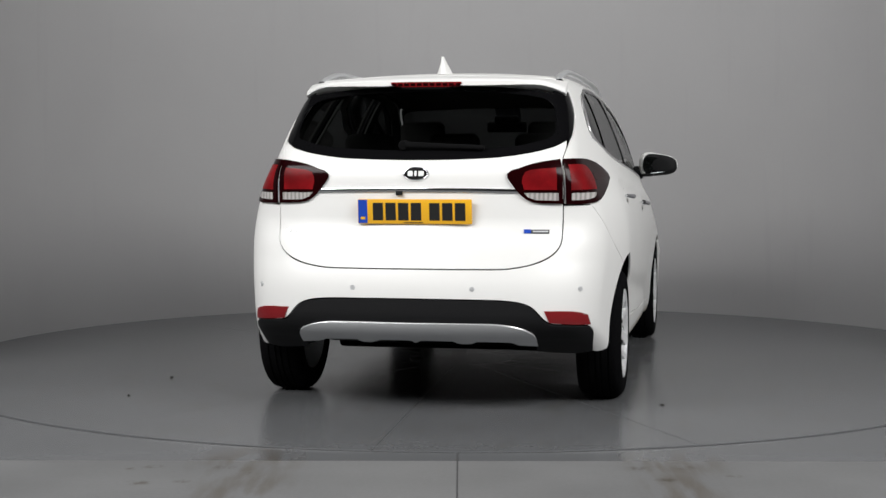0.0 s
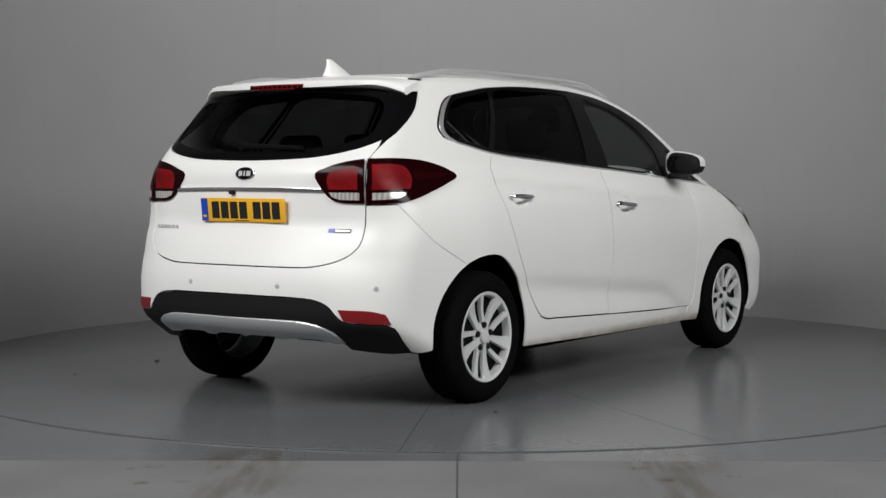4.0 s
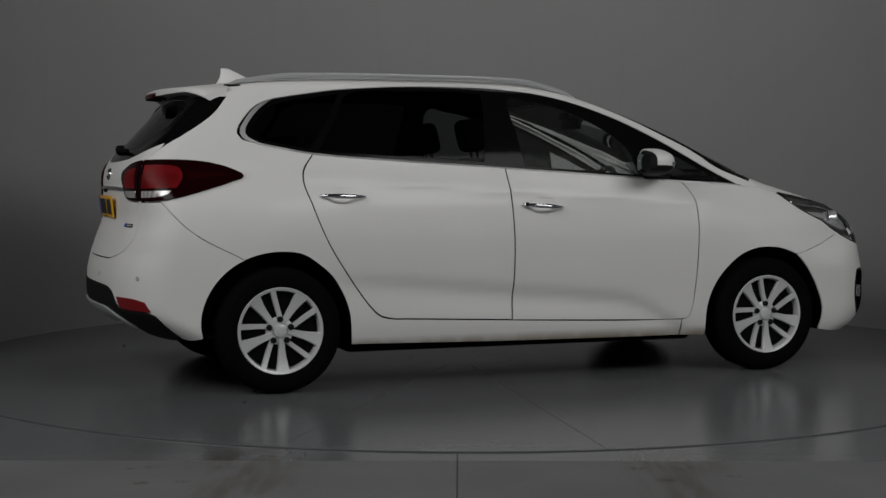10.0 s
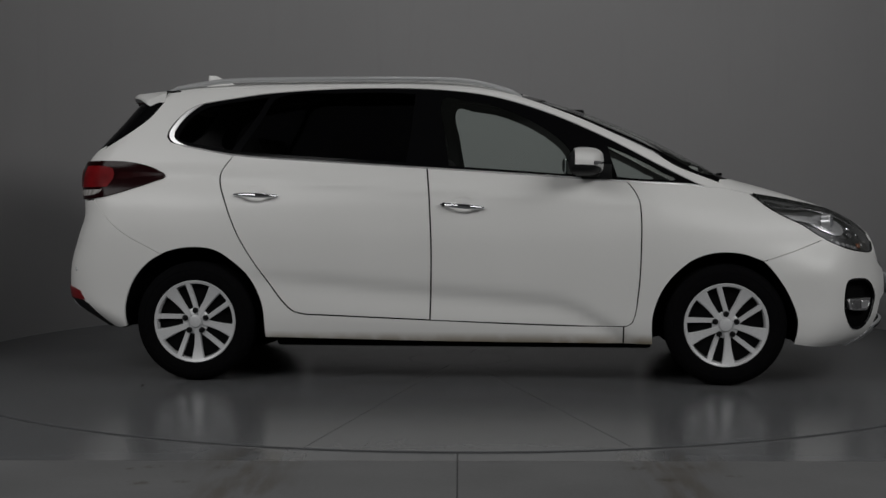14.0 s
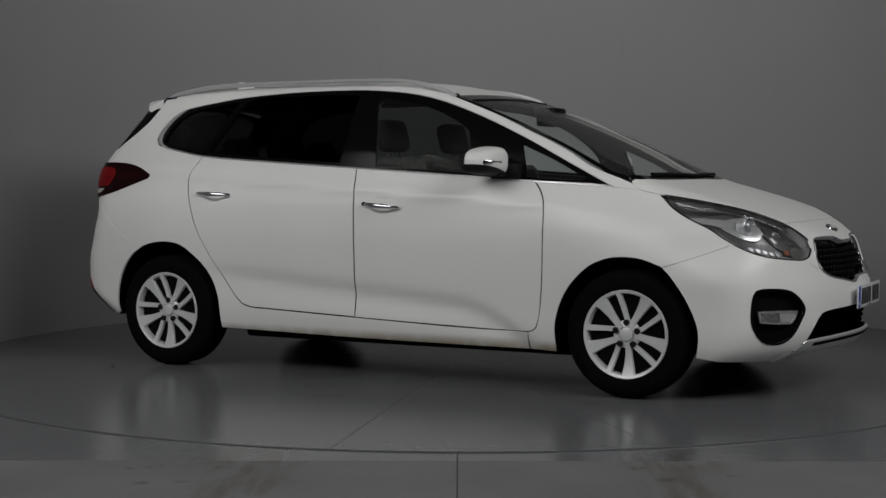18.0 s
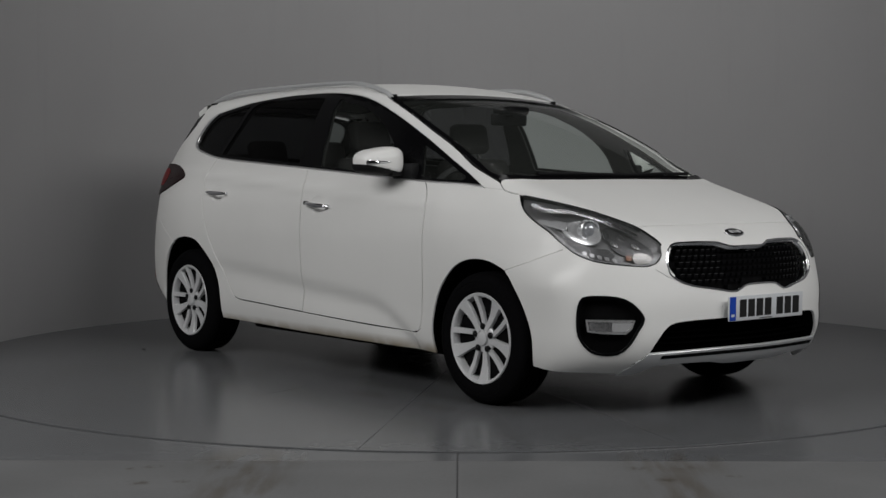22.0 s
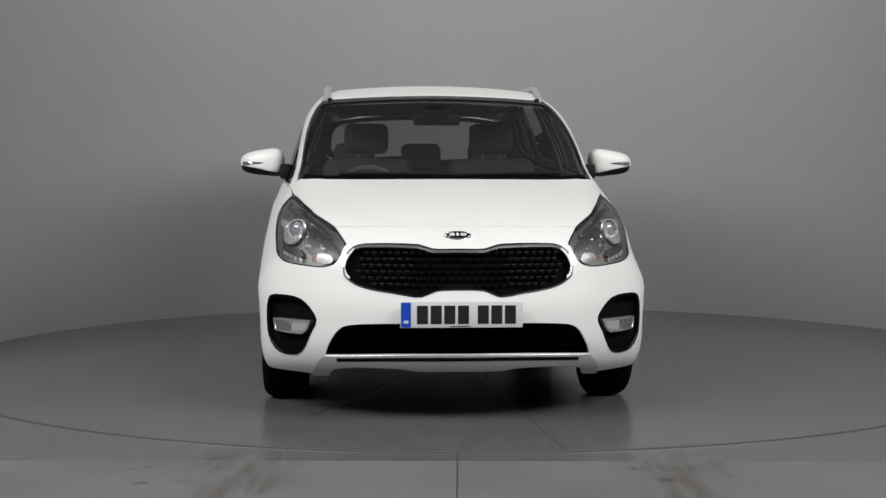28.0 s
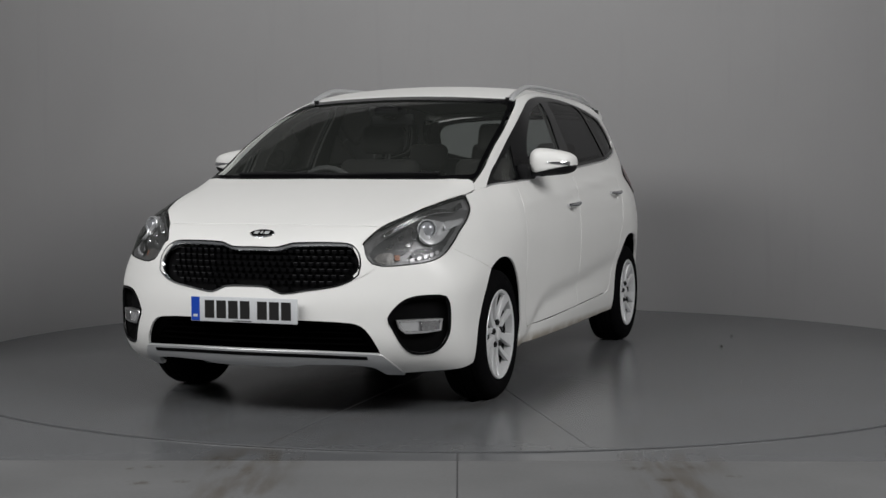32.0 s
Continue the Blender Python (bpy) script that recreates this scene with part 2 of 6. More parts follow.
def inside_loop(q, loop):
    x, y = q[:, 0][:, None], q[:, 1][:, None]
    a, b = loop, np.roll(loop, -1, 0)
    cross = ((a[:, 1] > y) != (b[:, 1] > y)) & (x < (b[:, 0] - a[:, 0]) * (y - a[:, 1]) / (b[:, 1] - a[:, 1] + 1e-12) + a[:, 0])
    return cross.sum(1) % 2 == 1


def sheet(loops, step, scale=(1, 1)):
    """Triangles that fill the first loop, less the others, with an even inner grid. Returns 2D points, triangles and each loop's point numbers."""
    loops = [np.asarray(l, float) for l in loops]
    sc = np.array(scale, float)
    pts = [l for l in loops]
    lo, hi = loops[0].min(0), loops[0].max(0)
    gx, gy = np.arange(lo[0] + step / sc[0] / 2, hi[0], step / sc[0]), np.arange(lo[1] + step / sc[1] / 2, hi[1], step / sc[1])
    g = np.array([(x + (step / sc[0] / 2 if j % 2 else 0), y) for j, y in enumerate(gy) for x in gx])
    if len(g):
        keep = inside_loop(g, loops[0])
        for l in loops[1:]:
            keep &= ~inside_loop(g, l)
        g = g[keep]
        allb = np.concatenate(loops) * sc
        if len(g):
            near = ((allb[None] - (g * sc)[:, None]) ** 2).sum(2).min(1)
            g = g[near > (0.45 * step) ** 2]
        if len(g):
            pts.append(g)
    flat = np.concatenate(pts)
    edges, n0 = [], 0
    for l in loops:
        edges += [(n0 + i, n0 + (i + 1) % len(l)) for i in range(len(l))]
        n0 += len(l)
    got = delaunay_2d_cdt([Vector(q * sc) for q in flat], edges, [], 0, 1e-7)
    v2 = np.array([tuple(v) for v in got[0]]) / sc
    tri = [f for f in got[2] if len(f) == 3]
    mid = np.array([v2[list(f)].mean(0) for f in tri])
    keep = inside_loop(mid, loops[0])
    for l in loops[1:]:
        keep &= ~inside_loop(mid, l)
    return v2, [f for f, k in zip(tri, keep) if k]




def skin(name, domain, loops, material, parent=None, out=0.0, step=0.035, edge=0.010, scale=None, label="", left=False, shape=None):
    """A panel of sheet material whose outline is drawn in one view of the car and laid on its form; its rim is folded inwards."""
    scale = scale or ((radians(1.0), 1.0) if domain in ("nose", "tail") else (1, 1))
    v2, tris = sheet(loops, step, scale)
    p = lay(domain, v2)
    nrm = form_normal(p)
    p = p + nrm * out
    if shape is not None:
        p = shape(p, nrm, v2)
    o, d = rays(domain, v2[:1])
    f = np.array(tris)
    fn = np.cross(p[f[:, 1]] - p[f[:, 0]], p[f[:, 2]] - p[f[:, 0]])
    flip = (fn * nrm[f[:, 0]]).sum(1) < 0
    f[flip] = f[flip][:, ::-1]
    count = {}
    for t in f:
        for i in range(3):
            e = (t[i], t[(i + 1) % 3])
            count[e] = 1
    rim = [e for e in count if (e[1], e[0]) not in count]
    verts, norms, faces = list(p), list(nrm), [tuple(t) for t in f]
    if edge:
        inner, outer = {}, {}
        tangent_in = {}
        for a, b in rim:
            t = p[b] - p[a]
            w = np.cross(t, nrm[a])
            for q in (a, b):
                tangent_in[q] = tangent_in.get(q, 0) + w / (np.linalg.norm(w) + 1e-9)
        for q, w in tangent_in.items():
            w = w / (np.linalg.norm(w) + 1e-9)
            outer[q] = len(verts)
            verts.append(p[q])
            norms.append((nrm[q] + w) / np.linalg.norm(nrm[q] + w + 1e-9))
            inner[q] = len(verts)
            verts.append(p[q] - nrm[q] * edge)
            norms.append(w)
        faces += [(outer[b], outer[a], inner[a], inner[b]) for a, b in rim]
    verts, norms = np.array(verts), np.array(norms)
    if left:
        verts, norms = verts * (1, -1, 1), norms * (1, -1, 1)
        faces = [t[::-1] for t in faces]
    me = bpy.data.meshes.new(name)
    me.from_pydata([tuple(v) for v in verts], [], faces)
    me.materials.append(material)
    me.polygons.foreach_set("use_smooth", [True] * len(me.polygons))
    me.normals_split_custom_set_from_vertices([tuple(n) for n in norms])
    ob = new(name, me)
    ob.parent = parent
    if label:
        ob["label"] = label
    return ob

# ---- the studio ----
FLOOR_PAINT = node_mat("grey_floor_paint", (0.128, 0.132, 0.138), rough=0.23, spec=0.28, grain=0.02, grain_scale=60, stain=0.05, stain_scale=1.3, rough_vary=0.03)
MATTE_FLOOR = node_mat("worn_matte_floor_paint", (0.150, 0.152, 0.154), rough=0.62, grain=0.04, grain_scale=60, stain=0.10, stain_scale=1.8)


def scuffed(m, patches, colour, amount, scale=9.0, stretch=(1, 0.35, 1), low=0.48):
    """Adds brown tyre scuffs, mottled, inside round patches (x, y, half-width, half-length) of a floor paint."""
    nt = m.node_tree
    b = nt.nodes["Principled BSDF"]
    old = b.inputs["Base Color"].links[0].from_socket
    geo = nt.nodes.new("ShaderNodeTexCoord")
    mask = None
    for x, y, w, l in patches:
        mp = nt.nodes.new("ShaderNodeMapping")
        mp.vector_type = "TEXTURE"
        mp.inputs["Location"].default_value, mp.inputs["Scale"].default_value = (x, y, 0), (w, l, 1)
        ln = nt.nodes.new("ShaderNodeVectorMath")
        ln.operation = "LENGTH"
        rg = nt.nodes.new("ShaderNodeMapRange")
        rg.inputs["From Min"].default_value, rg.inputs["From Max"].default_value = 1.0, 0.35
        nt.links.new(geo.outputs["Object"], mp.inputs[0])
        nt.links.new(mp.outputs[0], ln.inputs[0])
        nt.links.new(ln.outputs["Value"], rg.inputs["Value"])
        if mask is None:
            mask = rg.outputs[0]
        else:
            mx = nt.nodes.new("ShaderNodeMath")
            mx.operation = "MAXIMUM"
            nt.links.new(mask, mx.inputs[0])
            nt.links.new(rg.outputs[0], mx.inputs[1])
            mask = mx.outputs[0]
    st = nt.nodes.new("ShaderNodeMapping")
    st.inputs["Scale"].default_value = stretch
    nz = nt.nodes.new("ShaderNodeTexNoise")
    nz.inputs["Scale"].default_value, nz.inputs["Detail"].default_value = scale, 7.0
    rn = nt.nodes.new("ShaderNodeMapRange")
    rn.inputs["From Min"].default_value, rn.inputs["From Max"].default_value = low, low + 0.18
    mu = nt.nodes.new("ShaderNodeMath")
    mu.operation = "MULTIPLY"
    am = nt.nodes.new("ShaderNodeMath")
    am.operation = "MULTIPLY"
    am.inputs[1].default_value = amount
    mix = nt.nodes.new("ShaderNodeMix")
    mix.data_type = "RGBA"
    mix.inputs["B"].default_value = (*colour, 1)
    nt.links.new(geo.outputs["Object"], st.inputs[0])
    nt.links.new(st.outputs[0], nz.inputs["Vector"])
    nt.links.new(nz.outputs["Fac"], rn.inputs["Value"])
    nt.links.new(rn.outputs[0], mu.inputs[0])
    nt.links.new(mask, mu.inputs[1])
    nt.links.new(mu.outputs[0], am.inputs[0])
    nt.links.new(am.outputs[0], mix.inputs["Factor"])
    nt.links.new(old, mix.inputs["A"])
    nt.links.new(mix.outputs["Result"], b.inputs["Base Color"])


TABLE_PAINT = node_mat("turntable_paint", (0.128, 0.132, 0.138), rough=0.23, spec=0.28, grain=0.02, grain_scale=60, stain=0.05, stain_scale=1.3, rough_vary=0.03)
SCUFFS = [(-0.80, -3.12, 0.24, 0.40), (-0.76, -3.55, 0.20, 0.50), (0.80, -3.12, 0.24, 0.36), (0.76, -3.55, 0.18, 0.45)]
SPOTS = [(-1.14, -3.21, 0.05, 0.04), (-1.20, -3.25, 0.04, 0.03), (-1.13, -3.50, 0.06, 0.05), (-0.87, -3.22, 0.05, 0.06), (-0.90, -3.05, 0.08, 0.04), (-0.78, -3.30, 0.03, 0.07), (-0.98, -3.47, 0.04, 0.04), (0.66, -3.22, 0.06, 0.06), (0.83, -3.20, 0.05, 0.05), (0.73, -3.42, 0.05, 0.05), (0.98, -3.35, 0.04, 0.04)]
for m_ in (FLOOR_PAINT, MATTE_FLOOR):
    scuffed(m_, SCUFFS, (0.075, 0.060, 0.042), 0.60, 14.0, (1, 0.16, 1), low=0.42)
    scuffed(m_, SPOTS, (0.050, 0.040, 0.028), 0.75, 26.0, (1, 0.6, 1), low=0.44)
scuffed(TABLE_PAINT, [(0.0, 0.0, 3.6, 3.6)], (0.085, 0.078, 0.066), 0.55, 3.2, (1, 2.6, 1), low=0.52)
scuffed(TABLE_PAINT, [(0.0, 0.0, 3.6, 3.6)], (0.20, 0.195, 0.185), 0.30, 7.5, (2.2, 1, 1), low=0.56)
WALL_PAINT = node_mat("grey_wall_paint", (0.33, 0.328, 0.332), rough=0.75, grain=0.01, grain_scale=90, stain=0.03, stain_scale=0.9)
nt_ = WALL_PAINT.node_tree
tc_, mp_, nz_, rg_ = (nt_.nodes.new("ShaderNode" + k) for k in ("TexCoord", "Mapping", "TexNoise", "MapRange"))
mp_.inputs["Scale"].default_value = (5.0, 5.0, 0.35)
nz_.inputs["Scale"].default_value, nz_.inputs["Detail"].default_value = 2.2, 6.0
rg_.inputs["From Min"].default_value, rg_.inputs["From Max"].default_value = 0.60, 0.78
rg_.inputs["To Min"].default_value, rg_.inputs["To Max"].default_value = 1.0, 0.96
vm_ = nt_.nodes.new("ShaderNodeVectorMath")
vm_.operation = "SCALE"
wall_tone = nt_.nodes["Principled BSDF"].inputs["Base Color"].links[0].from_socket
nt_.links.new(tc_.outputs["Object"], mp_.inputs[0])
nt_.links.new(mp_.outputs[0], nz_.inputs["Vector"])
nt_.links.new(nz_.outputs["Fac"], rg_.inputs["Value"])
nt_.links.new(wall_tone, vm_.inputs[0])
nt_.links.new(rg_.outputs[0], vm_.inputs["Scale"])
nt_.links.new(vm_.outputs[0], nt_.nodes["Principled BSDF"].inputs["Base Color"])
STUDIO_DARK = node_mat("charcoal_studio_paint", (0.075, 0.075, 0.078), rough=0.8, grain=0.03, grain_scale=60, stain=0.06, stain_scale=0.7)
CEILING_PAINT = node_mat("dark_ceiling_paint", (0.035, 0.035, 0.037), rough=0.8, grain=0.05, grain_scale=30)
SEAM = node_mat("dark_floor_joint", (0.05, 0.05, 0.052), rough=0.8, grain=0.2, grain_scale=40)
TABLE_R, WALL_R = 2.925, 3.188


def ring_mesh(r0, r1, z0, z1, n=192):
    bm = bmesh.new()
    rows = []
    for i in range(n):
        a = 2 * math.pi * i / n
        rows.append([bm.verts.new((r * math.cos(a), r * math.sin(a), z)) for r, z in ((r1, z0), (r1, z1), (r0, z1), (r0, z0))])
    for i in range(n):
        p, q = rows[i], rows[(i + 1) % n]
        for k in range(4):
            bm.faces.new((p[k], q[k], q[(k + 1) % 4], p[(k + 1) % 4]))
    return bm


def disc_mesh(r, z0, z1, n=192):
    bm = bmesh.new()
    lo = [bm.verts.new((r * math.cos(2 * math.pi * i / n), r * math.sin(2 * math.pi * i / n), z0)) for i in range(n)]
    mid = [bm.verts.new((v.co.x, v.co.y, z1 - 0.004)) for v in lo]
    hi = [bm.verts.new((v.co.x * (r - 0.004) / r, v.co.y * (r - 0.004) / r, z1)) for v in lo]
    for i in range(n):
        j = (i + 1) % n
        bm.faces.new((lo[i], lo[j], mid[j], mid[i]))
        bm.faces.new((mid[i], mid[j], hi[j], hi[i]))
    bm.faces.new(hi)
    bm.faces.new(lo[::-1])
    return bm


def box_mesh(x0, x1, y0, y1, z0, z1, bevel=0.0, segments=2):
    bm = bmesh.new()
    bmesh.ops.create_cube(bm, size=1.0)
    for v in bm.verts:
        v.co = Vector(((x0 + x1) / 2 + v.co.x * (x1 - x0), (y0 + y1) / 2 + v.co.y * (y1 - y0), (z0 + z1) / 2 + v.co.z * (z1 - z0)))
    if bevel:
        bmesh.ops.bevel(bm, geom=bm.edges[:], offset=bevel, segments=segments, profile=0.5, affect="EDGES")
    return bm


# floor slabs round the turntable's pit, with a matte repainted strip towards the camera
def circle(r, n=192):
    return np.array([(r * math.cos(2 * math.pi * i / n), r * math.sin(2 * math.pi * i / n)) for i in range(n)])


def slab_mesh(loops, step):
    v2, tris = sheet(loops, step)
    bm = bmesh.new()
    vs = [bm.verts.new((p[0], p[1], 0.0)) for p in v2]
    for t in tris:
        f = bm.faces.new([vs[k] for k in t])
        if f.normal.z < 0:
            f.normal_flip()
    bm.normal_update()
    for f in bm.faces:
        if f.normal.z < 0:
            f.normal_flip()
    bmesh.ops.solidify(bm, geom=bm.faces[:], thickness=0.15)
    return bm


def strip_y(x):
    return -3.084 + 0.0101 * x


floor = tagged(part("floor", slab_mesh([np.array([(-9, strip_y(-9)), (9, strip_y(9)), (9, 9), (-9, 9)], float), circle(TABLE_R + 0.0061)], 1.0), FLOOR_PAINT, smooth=False), "glossy grey painted studio floor round the turntable", "floor", kind="structure")
for x0, x1 in ((-9, -0.0125), (-0.0075, 9)):
    tagged(part("floor_strip", slab_mesh([np.array([(x0, -13), (x1, -13), (x1, strip_y(x1) - 0.001), (x0, strip_y(x0) - 0.001)], float)], 1.0), MATTE_FLOOR, smooth=False), "matte grey floor strip with brown tyre scuffs", "floor", kind="structure")
tagged(part("floor_joint", box_mesh(-0.0125, -0.0075, -13, -TABLE_R - 0.004, -0.03, 0.0012), SEAM, smooth=False), "thin dark joint between floor slabs", "floor", kind="structure")
pit = tagged(part("turntable_pit", disc_mesh(TABLE_R + 0.05, -0.24, -0.16), SEAM, smooth=False), "dark pit below the turntable", "floor", kind="structure")
turntable = tagged(part("turntable", disc_mesh(TABLE_R, -0.12, 0.001), SEAM, smooth=False), "large round motor-driven turntable of grey painted plates", "turntable")


def sector_mesh(r0, r1, a0, a1, joint, z0=0.0015, z1=0.006):
    """One plate of the turntable, a joint's width smaller than its place, with a worn edge."""
    bm = bmesh.new()
    n = 14
    def edge(r, z, shrink):
        half = (joint / 2 + shrink) / r
        return [bm.verts.new((r * math.cos(a), r * math.sin(a), z)) for a in np.linspace(a0 + half, a1 - half, n)]
    top_in, top_out = edge(r0 + joint, z1, 0.0015), edge(r1 - 0.0015, z1, 0.0015)
    low_in, low_out = edge(r0 + joint - 0.001, z0, 0), edge(r1, z0, 0)
    for i in range(n - 1):
        bm.faces.new((top_in[i], top_out[i], top_out[i + 1], top_in[i + 1]))
        bm.faces.new((top_out[i], low_out[i], low_out[i + 1], top_out[i + 1]))
        bm.faces.new((low_in[i], top_in[i], top_in[i + 1], low_in[i + 1]))
    bm.faces.new((top_in[0], low_in[0], low_out[0], top_out[0]))
    bm.faces.new((low_in[-1], top_in[-1], top_out[-1], low_out[-1]))
    return bm


part("plate", disc_mesh(0.30, 0.0015, 0.006), TABLE_PAINT, turntable, smooth=False)
for k in range(14):
    a = radians(29.5 + 360 / 14 * k)
    part("plate", sector_mesh(0.30, TABLE_R, a, a + 2 * math.pi / 14, 0.0014), TABLE_PAINT, turntable, smooth=False)


def curved_wall(r, cx, cy, a0, a1, height, cove, n=120):
    """An upright wall on an arc, that meets the floor in a small cove."""
    bm = bmesh.new()
    prof = [(0, 0.001)] + [(cove * math.sin(radians(a)), cove * (1 - math.cos(radians(a)))) for a in range(15, 91, 15)]
    prof = [(-cove, 0.001)] + [(-cove + x, z) for x, z in prof[1:]] + [(0, height), (0.12, height), (0.12, 0.0)]
    rows = []
    for i in range(n + 1):
        a = radians(a0 + (a1 - a0) * i / n)
        rows.append([bm.verts.new((cx + (r + d) * math.cos(a), cy + (r + d) * math.sin(a), z)) for d, z in prof])
    for p, q in zip(rows, rows[1:]):
        for k in range(len(prof) - 1):
            bm.faces.new((p[k], p[k + 1], q[k + 1], q[k]))
    return bm


tagged(part("turntable_ring", ring_mesh(TABLE_R + 0.001, TABLE_R + 0.006, -0.05, 0.0012), SEAM, smooth=False), "thin dark steel ring round the turntable", "floor", kind="structure")
tagged(part("wall_curved", curved_wall(WALL_R, 0.152, 0.29, -15, 195, 3.6, 0.004), WALL_PAINT), "smooth grey curved studio wall behind the turntable", "wall", kind="structure")
tagged(part("wall_east", box_mesh(7.4, 7.55, -12, 6, 0, 5), WALL_PAINT, smooth=False), "plain grey side wall", "wall", kind="structure")
tagged(part("wall_west", box_mesh(-7.55, -7.4, -12, 6, 0, 5), WALL_PAINT, smooth=False), "plain grey side wall", "wall", kind="structure")
tagged(part("wall_north", box_mesh(-7.4, 7.4, 6, 6.15, 0, 5), WALL_PAINT, smooth=False), "plain grey back wall", "wall", kind="structure")
tagged(part("wall_south", box_mesh(-7.4, 7.4, -12.15, -12, 0, 5), STUDIO_DARK, smooth=False), "plain charcoal wall behind the camera", "wall", kind="structure")
tagged(part("ceiling", box_mesh(-7.55, 7.55, -12.15, 6.15, 5, 5.15), CEILING_PAINT, smooth=False), "dark painted studio ceiling", "ceiling", kind="structure")

# -- small dark flakes lying on the turntable
FLAKE = node_mat("dark_flake", (0.02, 0.018, 0.016), rough=0.8, grain=0.3, grain_scale=90)


def flake_mesh(size, seed):
    rnd = random.Random(seed)
    bm = bmesh.new()
    low, high = [], []
    for k in range(7):
        a = 2 * math.pi * k / 7
        r = size * rnd.uniform(0.5, 1.0)
        low.append(bm.verts.new((r * math.cos(a), 0.55 * r * math.sin(a), 0)))
        high.append(bm.verts.new((0.7 * r * math.cos(a), 0.4 * r * math.sin(a), size * rnd.uniform(0.2, 0.55))))
    for k in range(7):
        bm.faces.new((low[k], low[(k + 1) % 7], high[(k + 1) % 7], high[k]))
    bm.faces.new(high)
    bm.faces.new(low[::-1])
    return bm


FLAKES = []
for i, (fx_, fy_, fs_) in enumerate(((-1.133, 1.346, 0.022), (-1.776, 1.31, 0.016), (-1.555, -1.251, 0.016), (-1.70, -1.11, 0.010), (0.433, 1.701, 0.010))):
    flake = tagged(part("dirt_flake", flake_mesh(fs_, i), FLAKE, smooth=False), "small dark flake of dirt lying on the turntable", "debris", group="dirt flakes on the turntable")
    FLAKES.append((flake, pose(fx_, fy_, 0.0062, 0, 0, 40 * i)))

# ---- the car ----
car = tagged(new("car"), "white five-door people carrier with silver alloy wheels, parked on the turntable", "car")

TAIL_RED = node_mat("dark_red_lamp_lens", (0.011, 0.0009, 0.0014), rough=0.12, coat=0.0, spec=0.12, grain=0.05, grain_scale=150)
BRIGHT_RED = node_mat("red_lamp_reflector", (0.17, 0.0048, 0.007), rough=0.32, coat=0.0, spec=0.1, stain=0.35, stain_scale=9, grain=0.12, grain_scale=260, bump=0.12, bump_scale=420)
REFLEX_RED = node_mat("red_reflex_reflector", (0.20, 0.006, 0.009), rough=0.3, coat=0.1, grain=0.2, grain_scale=400, bump=0.2, bump_scale=500)
DIM_RED = node_mat("dim_red_side_marker", (0.018, 0.0012, 0.0018), rough=0.15, coat=0.0, spec=0.12, grain=0.1, grain_scale=200)
LAMP_WHITE = node_mat("clear_ribbed_reflector", (0.20, 0.195, 0.19), rough=0.28, metal=0.75, coat=0.4, grain=0.10, grain_scale=60, bump=0.35, bump_scale=130)
LAMP_RIBBED = node_mat("ribbed_clear_lens", (0.62, 0.60, 0.58), rough=0.18, metal=0.35, coat=0.6, grain=0.10, grain_scale=60)
nt_ = LAMP_RIBBED.node_tree
wave_, range_, scale_ = (nt_.nodes.new("ShaderNode" + k) for k in ("TexWave", "MapRange", "VectorMath"))
wave_.bands_direction = "Y"
wave_.inputs["Scale"].default_value, wave_.inputs["Distortion"].default_value, wave_.inputs["Detail"].default_value = 16.0, 1.2, 2.0
range_.inputs["To Min"].default_value, range_.inputs["To Max"].default_value = 0.62, 1.15
scale_.operation = "SCALE"
nt_.links.new(nt_.nodes["Texture Coordinate"].outputs["Object"], wave_.inputs["Vector"])
nt_.links.new(wave_.outputs["Fac"], range_.inputs["Value"])
nt_.links.new(nt_.nodes["Principled BSDF"].inputs["Base Color"].links[0].from_socket, scale_.inputs[0])
nt_.links.new(range_.outputs[0], scale_.inputs["Scale"])
nt_.links.new(scale_.outputs[0], nt_.nodes["Principled BSDF"].inputs["Base Color"])
LAMP_BOWL = node_mat("grey_lamp_bowl", (0.22, 0.22, 0.225), rough=0.46, metal=0.8, grain=0.06, grain_scale=80)
WING_METAL = node_mat("satin_bright_metal", (0.80, 0.80, 0.81), rough=0.38, metal=1.0, grain=0.03, grain_scale=60)
LAMP_SILVER = node_mat("satin_lamp_reflector", (0.78, 0.79, 0.80), rough=0.26, metal=0.7, grain=0.05, grain_scale=60)
GRILLE_BLACK = node_mat("satin_black_grille", (0.0025, 0.0025, 0.003), rough=0.45, spec=0.08, grain=0.2, grain_scale=200)
GLINT_GREY = node_mat("dull_grey_glint", (0.045, 0.045, 0.048), rough=0.5, grain=0.1, grain_scale=120)
AMBER = node_mat("amber_bulb_plastic", (0.22, 0.075, 0.03), rough=0.3, grain=0.05, grain_scale=80)
LAMP_CHROME = node_mat("dim_lamp_chrome", (0.72, 0.72, 0.73), rough=0.18, metal=1.0, grain=0.15, grain_scale=70, bump=0.3, bump_scale=90)
LAMP_GREY = node_mat("grey_lamp_bezel", (0.40, 0.40, 0.41), rough=0.36, metal=0.7, grain=0.06, grain_scale=80)
BEZEL_BLACK = node_mat("black_lamp_bezel", (0.085, 0.085, 0.088), rough=0.46, metal=0.85, grain=0.08, grain_scale=80)
LENS_BALL = node_mat("projector_lens_glass", (0.30, 0.31, 0.33), rough=0.03, metal=0.35, coat=1.0, grain=0.03, grain_scale=20)
PLATE_YELLOW = node_mat("yellow_plate", (0.80, 0.42, 0.02), rough=0.30, grain=0.03, grain_scale=160)
PLATE_WHITE = node_mat("white_plate", (0.62, 0.64, 0.66), rough=0.30, grain=0.03, grain_scale=160)
